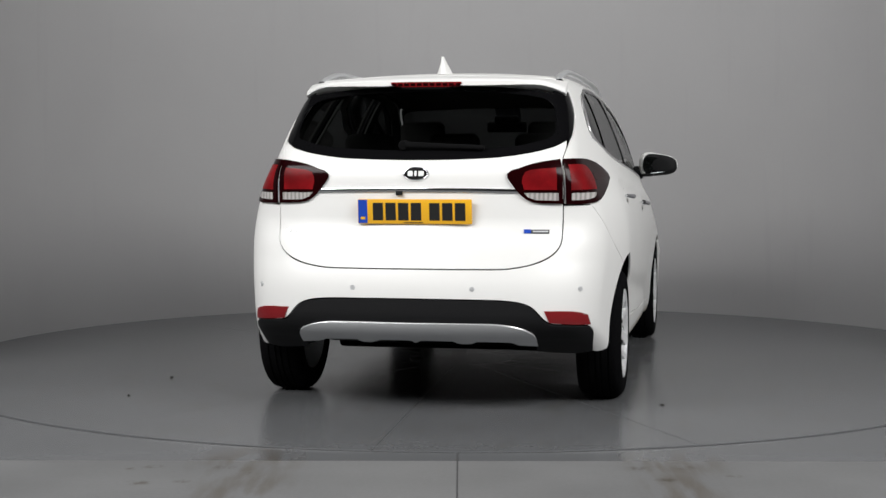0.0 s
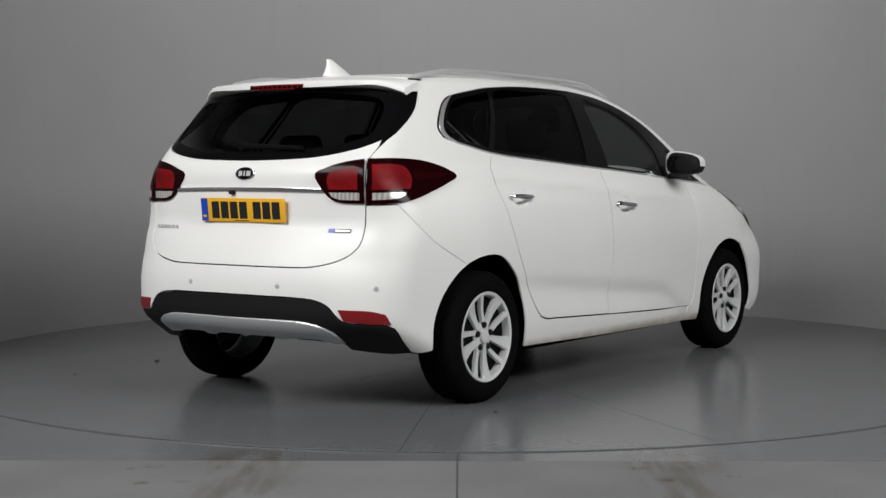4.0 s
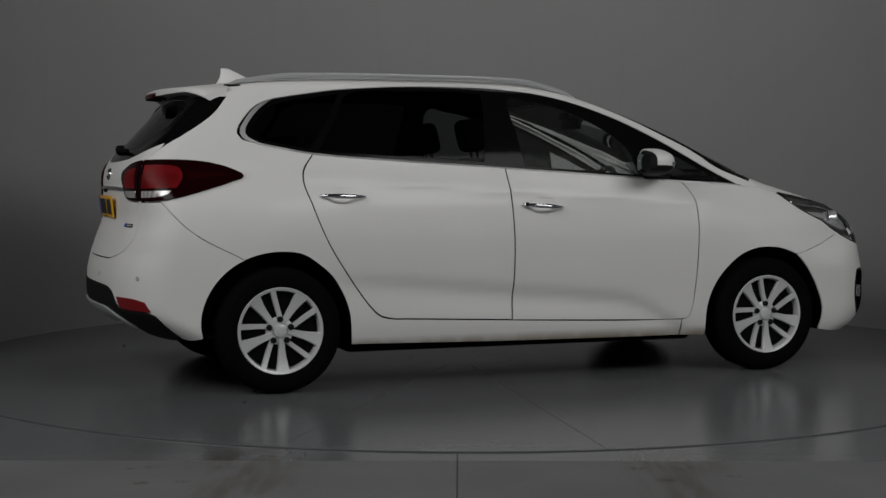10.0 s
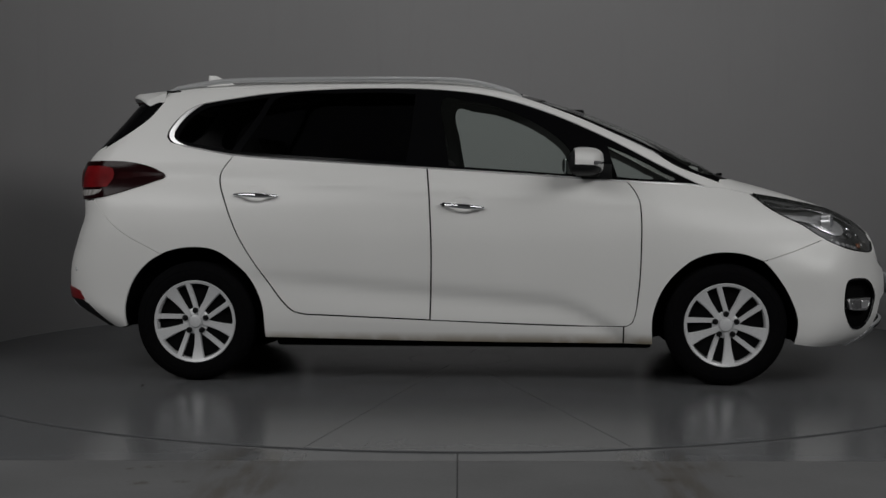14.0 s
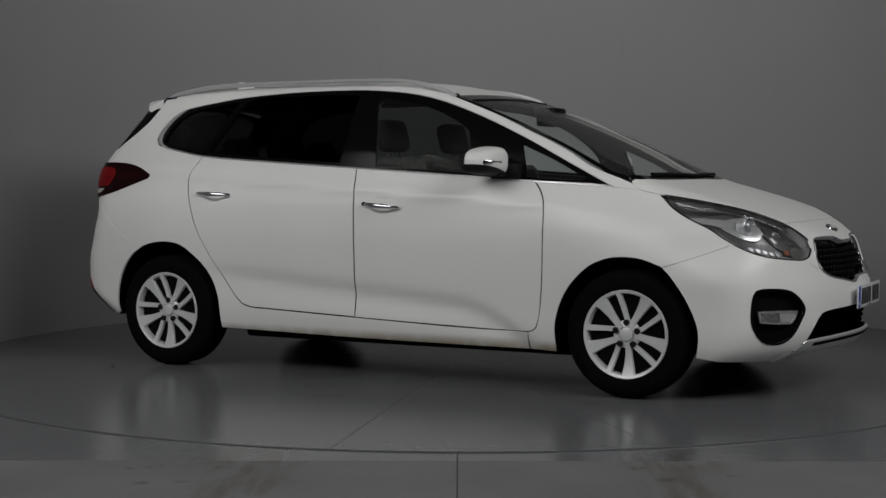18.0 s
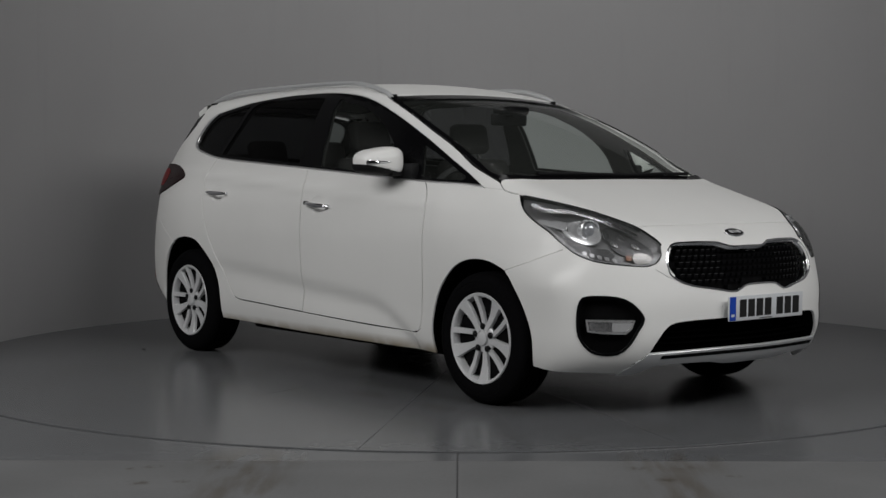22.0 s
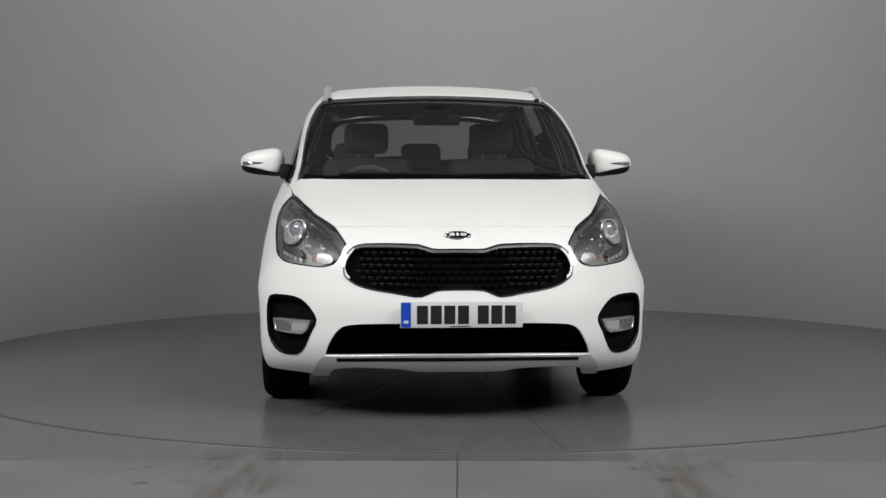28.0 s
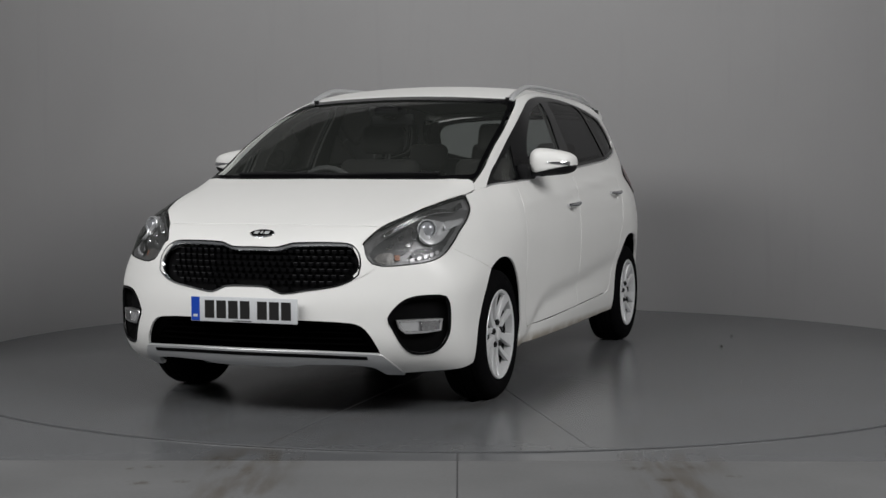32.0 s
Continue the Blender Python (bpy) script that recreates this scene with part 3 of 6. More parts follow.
PLATE_BLUE = node_mat("blue_band", (0.01, 0.06, 0.42), rough=0.30, grain=0.04, grain_scale=120)
PLATE_INK = node_mat("black_plate_ink", (0.012, 0.012, 0.012), rough=0.4, grain=0.05, grain_scale=120)
TRIM_DARK = node_mat("dark_cabin_plastic", (0.030, 0.030, 0.031), rough=0.65, grain=0.15, grain_scale=160, bump=0.1)
SEAT_CLOTH = node_mat("charcoal_seat_cloth", (0.015, 0.0145, 0.014), rough=0.95, grain=0.25, grain_scale=220, bump=0.3)
PILLAR_TRIM = node_mat("dark_grey_pillar_trim", (0.022, 0.022, 0.021), rough=0.9, grain=0.08, grain_scale=200)
HEADLINER = node_mat("grey_headlining", (0.13, 0.128, 0.121), rough=0.95, grain=0.05, grain_scale=200)
MIRROR_GLASS = node_mat("mirror_glass", (0.62, 0.66, 0.67), rough=0.02, metal=1.0, grain=0.01, grain_scale=10)
BRAKE_STEEL = node_mat("brake_disc_steel", (0.06, 0.058, 0.056), rough=0.45, metal=0.9, grain=0.12, grain_scale=90)
BOLT_DARK = node_mat("dark_wheel_bolt", (0.006, 0.006, 0.0065), rough=0.4, metal=0.0, spec=0.3, grain=0.1, grain_scale=90)


def inset(loop, g):
    """The outline drawn in by g (or out, below nought)."""
    a, b, c = np.roll(loop, 1, 0), loop, np.roll(loop, -1, 0)
    area = np.sum(loop[:, 0] * c[:, 1] - c[:, 0] * loop[:, 1])
    t = (c - b) / (np.linalg.norm(c - b, axis=1, keepdims=True) + 1e-9) + (b - a) / (np.linalg.norm(b - a, axis=1, keepdims=True) + 1e-9)
    t = t / (np.linalg.norm(t, axis=1, keepdims=True) + 1e-9)
    n = np.stack([-t[:, 1], t[:, 0]], 1) * (1 if area > 0 else -1)
    return loop + n * g


def both(half):
    """A whole outline from its right half, which runs from the middle line to the middle line (first value is the one that changes sign)."""
    left = [(-p[0], *p[1:]) for p in half[::-1] if abs(p[0]) > 1e-6]
    return list(half) + left


def carry(points, source, target):
    """Outline points of one view of the car, as seen in another."""
    sharp = [p[2:] for p in points]
    p = lay(source, np.array([q[:2] for q in points], float))
    if target == "side":
        q = p[:, [0, 2]]
    elif target == "top":
        q = p[:, [0, 1]]
    elif target in ("front", "back"):
        q = p[:, [1, 2]]
    elif target == "nose":
        q = np.stack([np.degrees(np.arctan2(-p[:, 1], p[:, 0] - 1.2)), p[:, 2]], 1)
    else:
        q = np.stack([np.degrees(np.arctan2(-p[:, 1], -p[:, 0] - 1.2)), p[:, 2]], 1)
    return [(*a, *s) for a, s in zip(q.tolist(), sharp)]


POLAR = (radians(1.0), 1.0)


def curve(points, scale=(1, 1), step=0.02):
    """A smooth open line through the points, cut into short pieces."""
    pts = [(*points[0][:2], 1), *[tuple(p) for p in points[1:-1]], (*points[-1][:2], 1)]
    line = smooth_loop(pts, step, scale)
    last = np.argmin((((line - np.array(points[-1][:2])) * np.array(scale)) ** 2).sum(1))
    return [tuple(q) for q in line[:last + 1].tolist()]


def polar_loop(points, step=0.02, gap=0.0):
    loop = smooth_loop(points, step, POLAR)
    return inset(loop * POLAR, gap) / POLAR if gap else loop


def flat_loop(points, step=0.02, gap=0.0):
    loop = smooth_loop(points, step)
    return inset(loop, gap) if gap else loop


def recess(loop, depth, width, scale=(1, 1)):
    """A shape for skin(): the panel sinks towards its middle, by depth, over the given width of rim."""
    sc = np.array(scale)

    def shaped(p, nrm, v2):
        d = np.sqrt((((loop[None] - v2[:, None]) * sc) ** 2).sum(2).min(1))
        t = np.clip(d / width, 0, 1)
        return p - nrm * (depth * t * t * (3 - 2 * t))[:, None]
    return shaped


def pair(name, domain, loop, material, parent, **kw):
    """The same part on the right and on the left."""
    return [skin(name, domain, loop, material, parent, left=k, **kw) for k in (False, True)]


# -- outlines, drawn once and used for the panels on both sides of a gap
GAP = 0.0023
BELT = [(1.268, 1.036), (0.896, 1.055), (0.483, 1.083), (-0.131, 1.123), (-0.685, 1.157), (-1.150, 1.191)]
B_SEAM = [(-0.116, 0.967), (-0.104, 0.677)]
DLO_REAR = [(-1.150, 1.191), (-1.449, 1.243), (-1.500, 1.258), (-1.520, 1.285), (-1.505, 1.332), (-1.428, 1.419), (-1.365, 1.452), (-1.30, 1.468), (-1.135, 1.495), (-0.988, 1.516), (-0.691, 1.538), (-0.394, 1.545),
            (-0.096, 1.537), (0.201, 1.498), (0.495, 1.408), (0.788, 1.280), (1.083, 1.128), (1.300, 1.022, 1)]
ROOF_EDGE = [(1.372, -0.730), (1.19, -0.722), (0.99, -0.710), (0.79, -0.697), (0.6, -0.672), (0.42, -0.640), (0.33, -0.615), (0.1, -0.605), (-0.3, -0.603), (-0.8, -0.600), (-1.2, -0.592), (-1.55, -0.575)]
TAILGATE_SIDE = [(60.5, 1.470), (57.1, 1.384), (50.0, 1.286), (44.2, 1.217), (40.2, 1.136), (39.7, 0.953)]
REAR_BUMPER_SEAM = [(47.5, 0.949), (57.6, 0.785), *[p[:2] for p in carry([(-1.520, 0.668)], "side", "tail")]]
REAR_BUMPER_ARCH = carry([(-1.575, 0.636), (-1.640, 0.576), (-1.690, 0.500), (-1.722, 0.400)], "side", "tail")
LAMP_TOP = [(66.3, 0.991), (60.3, 0.980), (53.9, 0.9635), (44.2, 0.9300), (36.5, 0.8885), (31.2, 0.850), (27.7, 0.803), (26.3, 0.770)]
LAMP_LOW = [(27.0, 0.722), (28.5, 0.692), (30.5, 0.681), (35.0, 0.684), (42.1, 0.701), (46.6, 0.733), (50.2, 0.776), (53.8, 0.828), (58.0, 0.868), (61.8, 0.910), (63.6, 0.938)]
BUMPER_TO_WING = [(1.905, 0.758), (1.740, 0.696), (1.588, 0.646)]

# -- painted panels
roof_line = curve(ROOF_EDGE)
roof_edge_side = carry(roof_line, "top", "side")
tailgate_line = curve(TAILGATE_SIDE, POLAR)
tail_side = carry(tailgate_line, "tail", "side")
rear_seam = curve(REAR_BUMPER_SEAM, POLAR)
seam_side = carry(rear_seam, "tail", "side")
wing_seam_side = curve(BUMPER_TO_WING)
wing_seam = carry(wing_seam_side, "side", "nose")
lamp_low_line = curve(LAMP_LOW[6:] + LAMP_TOP[:1], POLAR)
lamp_low_side = carry(lamp_low_line, "nose", "side")
lamp_top_line = curve(LAMP_TOP[:6], POLAR)
lamp_top_plan = carry(lamp_top_line, "nose", "top")
bonnet_front = curve([(2.102, 0), (2.100, -0.20), (2.093, -0.40), (lamp_top_plan[-1][0], lamp_top_plan[-1][1])])
frame_loop = flat_loop([(1.426, 1.012, 1), (1.380, 1.044)] + roof_edge_side[:-1] + [(*roof_edge_side[-1][:2], 1)] + tail_side[:-1] + [(*tail_side[-1][:2], 1), (*seam_side[0][:2], 1), *seam_side[1:-1], (*seam_side[-1][:2], 1)]
                       + [(-1.49, 0.680), (-1.43, 0.697), (-1.345, 0.706), (-1.25, 0.697), (-1.180, 0.663), (-1.066, 0.562), (-0.994, 0.417), (-0.975, 0.236, 1), (-0.100, 0.221), (0.881, 0.215, 1), (0.881, 0.302, 1), (0.471, 0.310),
                          (-0.112, 0.331), (-0.692, 0.354), (-0.77, 0.358), (-0.842, 0.382), (-0.953, 0.517), (-1.096, 0.735), (-1.181, 0.937), (-1.216, 1.081), (-1.150, 1.191, 1)] + DLO_REAR[1:], gap=GAP)
pair("body_side", "side", [frame_loop], SILL_PAINT, car, step=0.04)
def cup_loop(cx, cz):
    return flat_loop([(cx - 0.075, cz + 0.006), (cx - 0.048, cz + 0.034), (cx, cz + 0.046), (cx + 0.048, cz + 0.034), (cx + 0.075, cz - 0.006), (cx + 0.048, cz - 0.038), (cx, cz - 0.050), (cx - 0.048, cz - 0.038)], 0.012)


CUP_FRONT, CUP_REAR = cup_loop(0.053, 0.923), cup_loop(-1.022, 0.977)
front_door_loop = flat_loop([(-0.131, 1.121, 1), *B_SEAM, (-0.111, 0.333, 1), (0.471, 0.314), (0.86, 0.306), (0.925, 0.325), (0.955, 0.472), (0.968, 0.705), (0.962, 0.938), (0.930, 1.010), (0.892, 1.053, 1), (0.483, 1.081)], gap=GAP)
front_doors = pair("front_door", "side", [front_door_loop, CUP_FRONT], PAINT, car, edge=0.006)
rear_door_loop = flat_loop([(-1.150, 1.189, 1), (-1.212, 1.081), (-1.178, 0.937), (-1.094, 0.736), (-0.951, 0.519), (-0.840, 0.386), (-0.770, 0.362), (-0.692, 0.358), (-0.115, 0.335, 1), (-0.108, 0.677), (-0.120, 0.967), (-0.135, 1.121, 1), (-0.685, 1.155)], gap=GAP)
rear_doors = pair("rear_door", "side", [rear_door_loop, CUP_REAR], PAINT, car, edge=0.006)
wing_loop = flat_loop([(0.894, 1.054, 1), (0.932, 1.012), (0.965, 0.938), (0.971, 0.705), (0.958, 0.472), (0.928, 0.325), (0.885, 0.303, 1), (0.885, 0.215, 1), (1.031, 0.212, 1), (1.033, 0.369), (1.092, 0.515), (1.203, 0.632), (1.30, 0.678), (1.395, 0.690), (1.49, 0.680),
                       (1.588, 0.646, 1), *wing_seam_side[::-1][1:-1], (*wing_seam_side[0], 1)] + lamp_low_side[1:-1] + [(*lamp_low_side[-1][:2], 1), (1.475, 0.999), (1.426, 1.012, 1), (1.36, 1.019), (1.301, 1.022, 1), (1.268, 1.036)], gap=0.0020)
pair("front_wing", "side", [wing_loop], SILL_PAINT, car)
bonnet_half = [(1.497, 0), (1.490, -0.26), (1.456, -0.53), (1.415, -0.67), (1.372, -0.722), (1.424, -0.752, 1), (1.475, -0.748)] + lamp_top_plan[1:-1] + [(*lamp_top_plan[-1][:2], 1)] + [(q[0] - 0.005, q[1]) for q in bonnet_front[::-1][1:-1]] + [(2.097, 0)]
bonnet_left = [(p[0], -p[1], *p[2:]) for p in bonnet_half[::-1] if abs(p[1]) > 1e-6]
bonnet = skin("bonnet", "top", [flat_loop(bonnet_half + bonnet_left, gap=0.0036)], PAINT, car, step=0.04)
roof_half = [(0.384, 0), (0.378, -0.25), (0.355, -0.50), (0.330, -0.613, 1)] + ROOF_EDGE[7:-1] + [(-1.55, -0.575, 1), (-1.56, 0)]
roof_left = [(p[0], -p[1], *p[2:]) for p in roof_half[::-1] if abs(p[1]) > 1e-6]
roof = skin("roof", "top", [flat_loop(roof_half + roof_left, gap=0.001)], PAINT, car, step=0.05)
grille_half = [(0, 0.762), (-0.115, 0.763), (-0.172, 0.780), (-0.395, 0.783), (-0.450, 0.772), (-0.487, 0.735), (-0.500, 0.684), (-0.495, 0.645), (-0.425, 0.600), (-0.275, 0.573), (-0.165, 0.560), (-0.104, 0.585), (0, 0.590)]
GRILLE = carry(both(grille_half), "front", "nose")
FOG = [(46.3, 0.424), (46.0, 0.511), (45.0, 0.548), (43.4, 0.556), (37.4, 0.551), (34.4, 0.527), (31.5, 0.456), (32.6, 0.405), (34.8, 0.332), (37.2, 0.296), (42.0, 0.296), (44.2, 0.322), (45.9, 0.375)]
intake_up = carry([(-0.580, 0.294), (-0.545, 0.382), (-0.508, 0.424), (-0.440, 0.439), (-0.20, 0.448), (0, 0.450)], "front", "nose")
front_edge = carry(bonnet_front, "top", "nose")
bumper_half = [(0, front_edge[0][1])] + front_edge[1:-1] + [(*LAMP_TOP[5], 1)] + LAMP_TOP[6:] + LAMP_LOW[:6] + [(*LAMP_LOW[6], 1)] + wing_seam[1:-1] + [(66.5, 0.646, 1), (64.2, 0.600), (60.2, 0.488), (57.6, 0.361), (57.4, 0.222, 1), (52.0, 0.208),
               (44.0, 0.206), (32.2, 0.197, 1)] + [(*intake_up[0][:2],)] + intake_up[1:]
bumper_half[-1] = (0, 0.450)
FOG_LOOP, FOG_LOOP_L = polar_loop(FOG), polar_loop([(-a, b) for a, b in FOG])
GRILLE_LOOP = polar_loop(GRILLE)
front_bumper = skin("front_bumper", "nose", [polar_loop(both(bumper_half), gap=0.0012), FOG_LOOP, FOG_LOOP_L, GRILLE_LOOP], PAINT, car, step=0.03, edge=0.014)
glass_low = carry([(-0.652, 1.238), (-0.578, 1.200), (-0.45, 1.172), (-0.31, 1.157), (0, 1.149)], "back", "tail")
tailgate_half = [(0, 0.667), (16.8, 0.667), (25.8, 0.672), (33.5, 0.706), (37.8, 0.761), (39.5, 0.849), (39.7, 0.953), (40.2, 1.136), (43.6, 1.212)] + [(*glass_low[0][:2], 1)] + glass_low[1:-1] + [(0, 1.149)]
tailgate = skin("tailgate", "tail", [polar_loop(both(tailgate_half), gap=GAP)], PAINT, car, step=0.03)
rear_bumper_half = [(0, 0.664), (16.8, 0.664), (25.8, 0.669), (33.5, 0.703), (37.9, 0.760), (39.65, 0.849), (39.85, 0.945, 1), (*rear_seam[0], 1), *rear_seam[1:-1], (*rear_seam[-1], 1), *REAR_BUMPER_ARCH, (58.0, 0.286, 1), (54.3, 0.276), (51.9, 0.284, 1), (49.0, 0.340), (46.6, 0.400),
                    (44.8, 0.416), (39.5, 0.424), (34.2, 0.434), (29.9, 0.506), (25.2, 0.529), (12, 0.535), (0, 0.536)]
rear_bumper = skin("rear_bumper", "tail", [polar_loop(both(rear_bumper_half), gap=0.0015)], PAINT, car, step=0.03, edge=0.014)

# -- black shell close behind the gaps
def dark_band(name, domain, points, width, closed=False, polar=False):
    """A dark rubber seal behind a gap between two panels."""
    sc = np.array(POLAR if polar else (1, 1))
    line = smooth_loop(points, 0.03, sc)
    if not closed:
        last = np.argmin((((line - np.array(points[-1][:2])) * sc) ** 2).sum(1))
        line = line[:last + 1]
    t = np.gradient(line * sc, axis=0)
    t = t / (np.linalg.norm(t, axis=1, keepdims=True) + 1e-9)
    n = np.stack([-t[:, 1], t[:, 0]], 1) * width
    a, b = (line * sc - n) / sc, (line * sc + n) / sc
    for left in (False, True):
        pa, pb = lay(domain, a, 0.009), lay(domain, b, 0.009)
        if left:
            pa, pb = pa * (1, -1, 1), pb * (1, -1, 1)
        bm = bmesh.new()
        ra, rb = [bm.verts.new(p) for p in pa], [bm.verts.new(p) for p in pb]
        for i in range(len(ra) - 1):
            bm.faces.new((ra[i], ra[i + 1], rb[i + 1], rb[i]))
        part(name, bm, DARK_GAP, car)


dark_band("door_seal", "side", [(-0.131, 1.121, 1), *B_SEAM, (-0.111, 0.320, 1)], 0.02)
dark_band("door_seal", "side", [(-1.150, 1.189, 1), (-1.213, 1.081), (-1.180, 0.937), (-1.095, 0.736), (-0.952, 0.518), (-0.840, 0.383), (-0.77, 0.360), (-0.692, 0.356), (-0.112, 0.333), (0.471, 0.312), (0.86, 0.304), (0.926, 0.325), (0.956, 0.472), (0.969, 0.705), (0.963, 0.938), (0.931, 1.011), (0.893, 1.054, 1)], 0.02)
dark_band("panel_seal", "tail", [(0, 0.666, 1), (16.8, 0.666), (25.8, 0.671), (33.5, 0.705), (37.9, 0.760), (39.7, 0.849), (39.9, 0.950), (40.2, 1.136), (44.2, 1.217), (50.0, 1.286), (57.1, 1.384), (60.5, 1.470, 1)], 0.018, polar=True)
dark_band("panel_seal", "top", [*bonnet_front[:-1], *lamp_top_plan[::-1], (1.475, -0.748), (1.424, -0.752)], 0.012)
dark_band("panel_seal", "side", [(1.426, 1.012, 1), (1.36, 1.019), (1.301, 1.022, 1)], 0.008)
dark_band("panel_seal", "side", [(0.883, 0.303, 1), (0.883, 0.215, 1)], 0.010)
dark_band("panel_seal", "top", ROOF_EDGE[6:], 0.010)

# -- side glazing: black frames with panes let into them
PANES = {
    "front_door_window": ([(-0.060, 1.487), (0.05, 1.479), (0.20, 1.452), (0.36, 1.392), (0.50, 1.312), (0.605, 1.215), (0.655, 1.083, 1), (0.40, 1.102), (-0.020, 1.130, 1), (-0.045, 1.30)], GLASS_CLEAR),
    "front_quarter_window": ([(0.800, 1.238, 1), (0.95, 1.172), (1.10, 1.098), (1.155, 1.066), (1.10, 1.060), (0.92, 1.068), (0.850, 1.076, 1), (0.822, 1.16)], GLASS_CLEAR),
    "rear_door_window": ([(-0.930, 1.498), (-0.6, 1.519), (-0.35, 1.522), (-0.205, 1.512, 1), (-0.222, 1.30), (-0.245, 1.147, 1), (-0.685, 1.175), (-1.120, 1.205, 1), (-1.02, 1.36)], GLASS_DARK),
    "rear_quarter_window": ([(-0.985, 1.497, 1), (-1.13, 1.476), (-1.30, 1.444), (-1.385, 1.395), (-1.445, 1.318), (-1.456, 1.275), (-1.40, 1.254), (-1.165, 1.212, 1), (-1.06, 1.36)], GLASS_DARK),
}
dlo_loop = flat_loop([*BELT[1:-1]] + [(*BELT[-1], 1)] + DLO_REAR[1:-1] + [(1.285, 1.030, 1)], gap=0.001)
frames = pair("window_frame", "side", [dlo_loop] + [flat_loop(p) for p, m in PANES.values()], GLOSS_BLACK, car, out=-0.003, edge=0.012)
for name, (points, material) in PANES.items():
    for k, left in enumerate((False, True)):
        pane = skin(name, "side", [flat_loop(points, gap=-0.006)], material, frames[k], out=-0.008, edge=0, left=left)
        pane.visible_shadow = False
dark_band("pillar_seam", "side", [(-0.131, 1.123, 1), (-0.160, 1.30), (-0.170, 1.53, 1)], 0.002)


def ribbon(name, domain, line, width, material, parent, out=0.006, thick=0.005, label="", sides=(False, True), scale=(1, 1), step=0.02):
    """A slim bright strip along a line on the car's form, with a rounded back."""
    sc = np.array(scale)
    pts = smooth_loop(line, step, sc)
    last = np.argmin((((pts - np.array(line[-1][:2])) * sc) ** 2).sum(1))
    pts = np.vstack([pts[:last], [line[-1][:2]]])
    t = np.gradient(pts * sc, axis=0)
    t = t / (np.linalg.norm(t, axis=1, keepdims=True) + 1e-9)
    n = np.stack([-t[:, 1], t[:, 0]], 1)
    obs = []
    for left in sides:
        bm = bmesh.new()
        rows = []
        for k, lift in ((-0.5, -thick), (-0.42, 0), (0, 0.3 * thick), (0.42, 0), (0.5, -thick)):
            p = lay(domain, (pts * sc + n * width * k) / sc)
            p = p + form_normal(p) * (out + lift)
            rows.append([bm.verts.new(q * ((1, -1, 1) if left else (1, 1, 1))) for q in p])
        for ra, rb in zip(rows, rows[1:]):
            for i in range(len(pts) - 1):
                f = (ra[i], ra[i + 1], rb[i + 1], rb[i])
                bm.faces.new(f)
        bm.faces.new([r[0] for r in rows])
        bm.faces.new([r[-1] for r in rows][::-1])
        bmesh.ops.recalc_face_normals(bm, faces=bm.faces)
        obs.append(part(name, bm, material, parent, label))
    return obs


ribbon("belt_strip", "side", [(1.292, 1.026, 1), (1.2, 1.036), (0.896, 1.051), (0.483, 1.079), (-0.131, 1.119), (-0.685, 1.153), (-1.150, 1.187), (-1.430, 1.236, 1)], 0.009, WING_METAL, car, out=0.004, label="slim chrome strip under the side windows")
pair("quarter_trim", "side", [flat_loop([(-1.322, 1.466, 1), (-1.418, 1.421), (-1.494, 1.332), (-1.508, 1.288), (-1.482, 1.252), (-1.400, 1.233, 1), (-1.450, 1.254), (-1.480, 1.284), (-1.467, 1.330), (-1.405, 1.405)], gap=0.001)], WING_METAL, car, out=0.005, edge=0.006, step=0.012)
ribbon("tailgate_strip", "back", [(-0.455, 1.010, 1), (-0.2, 1.014), (0.2, 1.014), (0.455, 1.010, 1)], 0.020, CHROME, tailgate, out=0.007, thick=0.008, sides=(False,), label="chrome strip across the tailgate")

# -- windscreen and rear window
ws_half = [(0.388, 0), (0.380, -0.25), (0.358, -0.50), (0.338, -0.600, 1), (0.42, -0.632), (0.6, -0.664), (0.79, -0.690), (0.99, -0.703), (1.19, -0.715), (1.33, -0.722), (1.40, -0.695), (1.446, -0.53), (1.482, -0.26), (1.490, 0)]
ws_left = [(p[0], -p[1], *p[2:]) for p in ws_half[::-1] if abs(p[1]) > 1e-6]
ws_loop = flat_loop(ws_half + ws_left)
in_half = [(0.485, 0), (0.478, -0.25), (0.452, -0.48), (0.446, -0.594), (0.6, -0.643), (0.79, -0.671), (0.99, -0.687), (1.19, -0.700), (1.325, -0.703), (1.390, -0.63), (1.416, -0.42), (1.434, -0.2), (1.438, 0)]
in_left = [(p[0], -p[1], *p[2:]) for p in in_half[::-1] if abs(p[1]) > 1e-6]
in_loop = flat_loop(in_half + in_left)
ws_band = skin("windscreen_border", "top", [ws_loop, in_loop], GLOSS_BLACK, car, out=-0.003, edge=0.004, step=0.02)
windscreen = skin("windscreen", "top", [flat_loop(in_half + in_left, gap=-0.01)], GLASS_SCREEN, ws_band, out=-0.010, edge=0, step=0.03)
windscreen.visible_shadow = False
cowl = skin("cowl_panel", "top", [flat_loop([(1.44, 0), (1.43, -0.4), (1.37, -0.68), (1.40, -0.71), (1.47, -0.5), (1.515, -0.2), (1.52, 0), (1.515, 0.2), (1.47, 0.5), (1.40, 0.71), (1.37, 0.68), (1.43, 0.4)])], BLACK_PLASTIC, car, out=-0.014, edge=0.01)
rg_half = [(0, 1.500), (-0.19, 1.496), (-0.40, 1.483), (-0.585, 1.455), (-0.622, 1.434), (-0.645, 1.370), (-0.656, 1.300), (-0.652, 1.241), (-0.578, 1.203), (-0.45, 1.175), (-0.31, 1.160), (0, 1.152)]
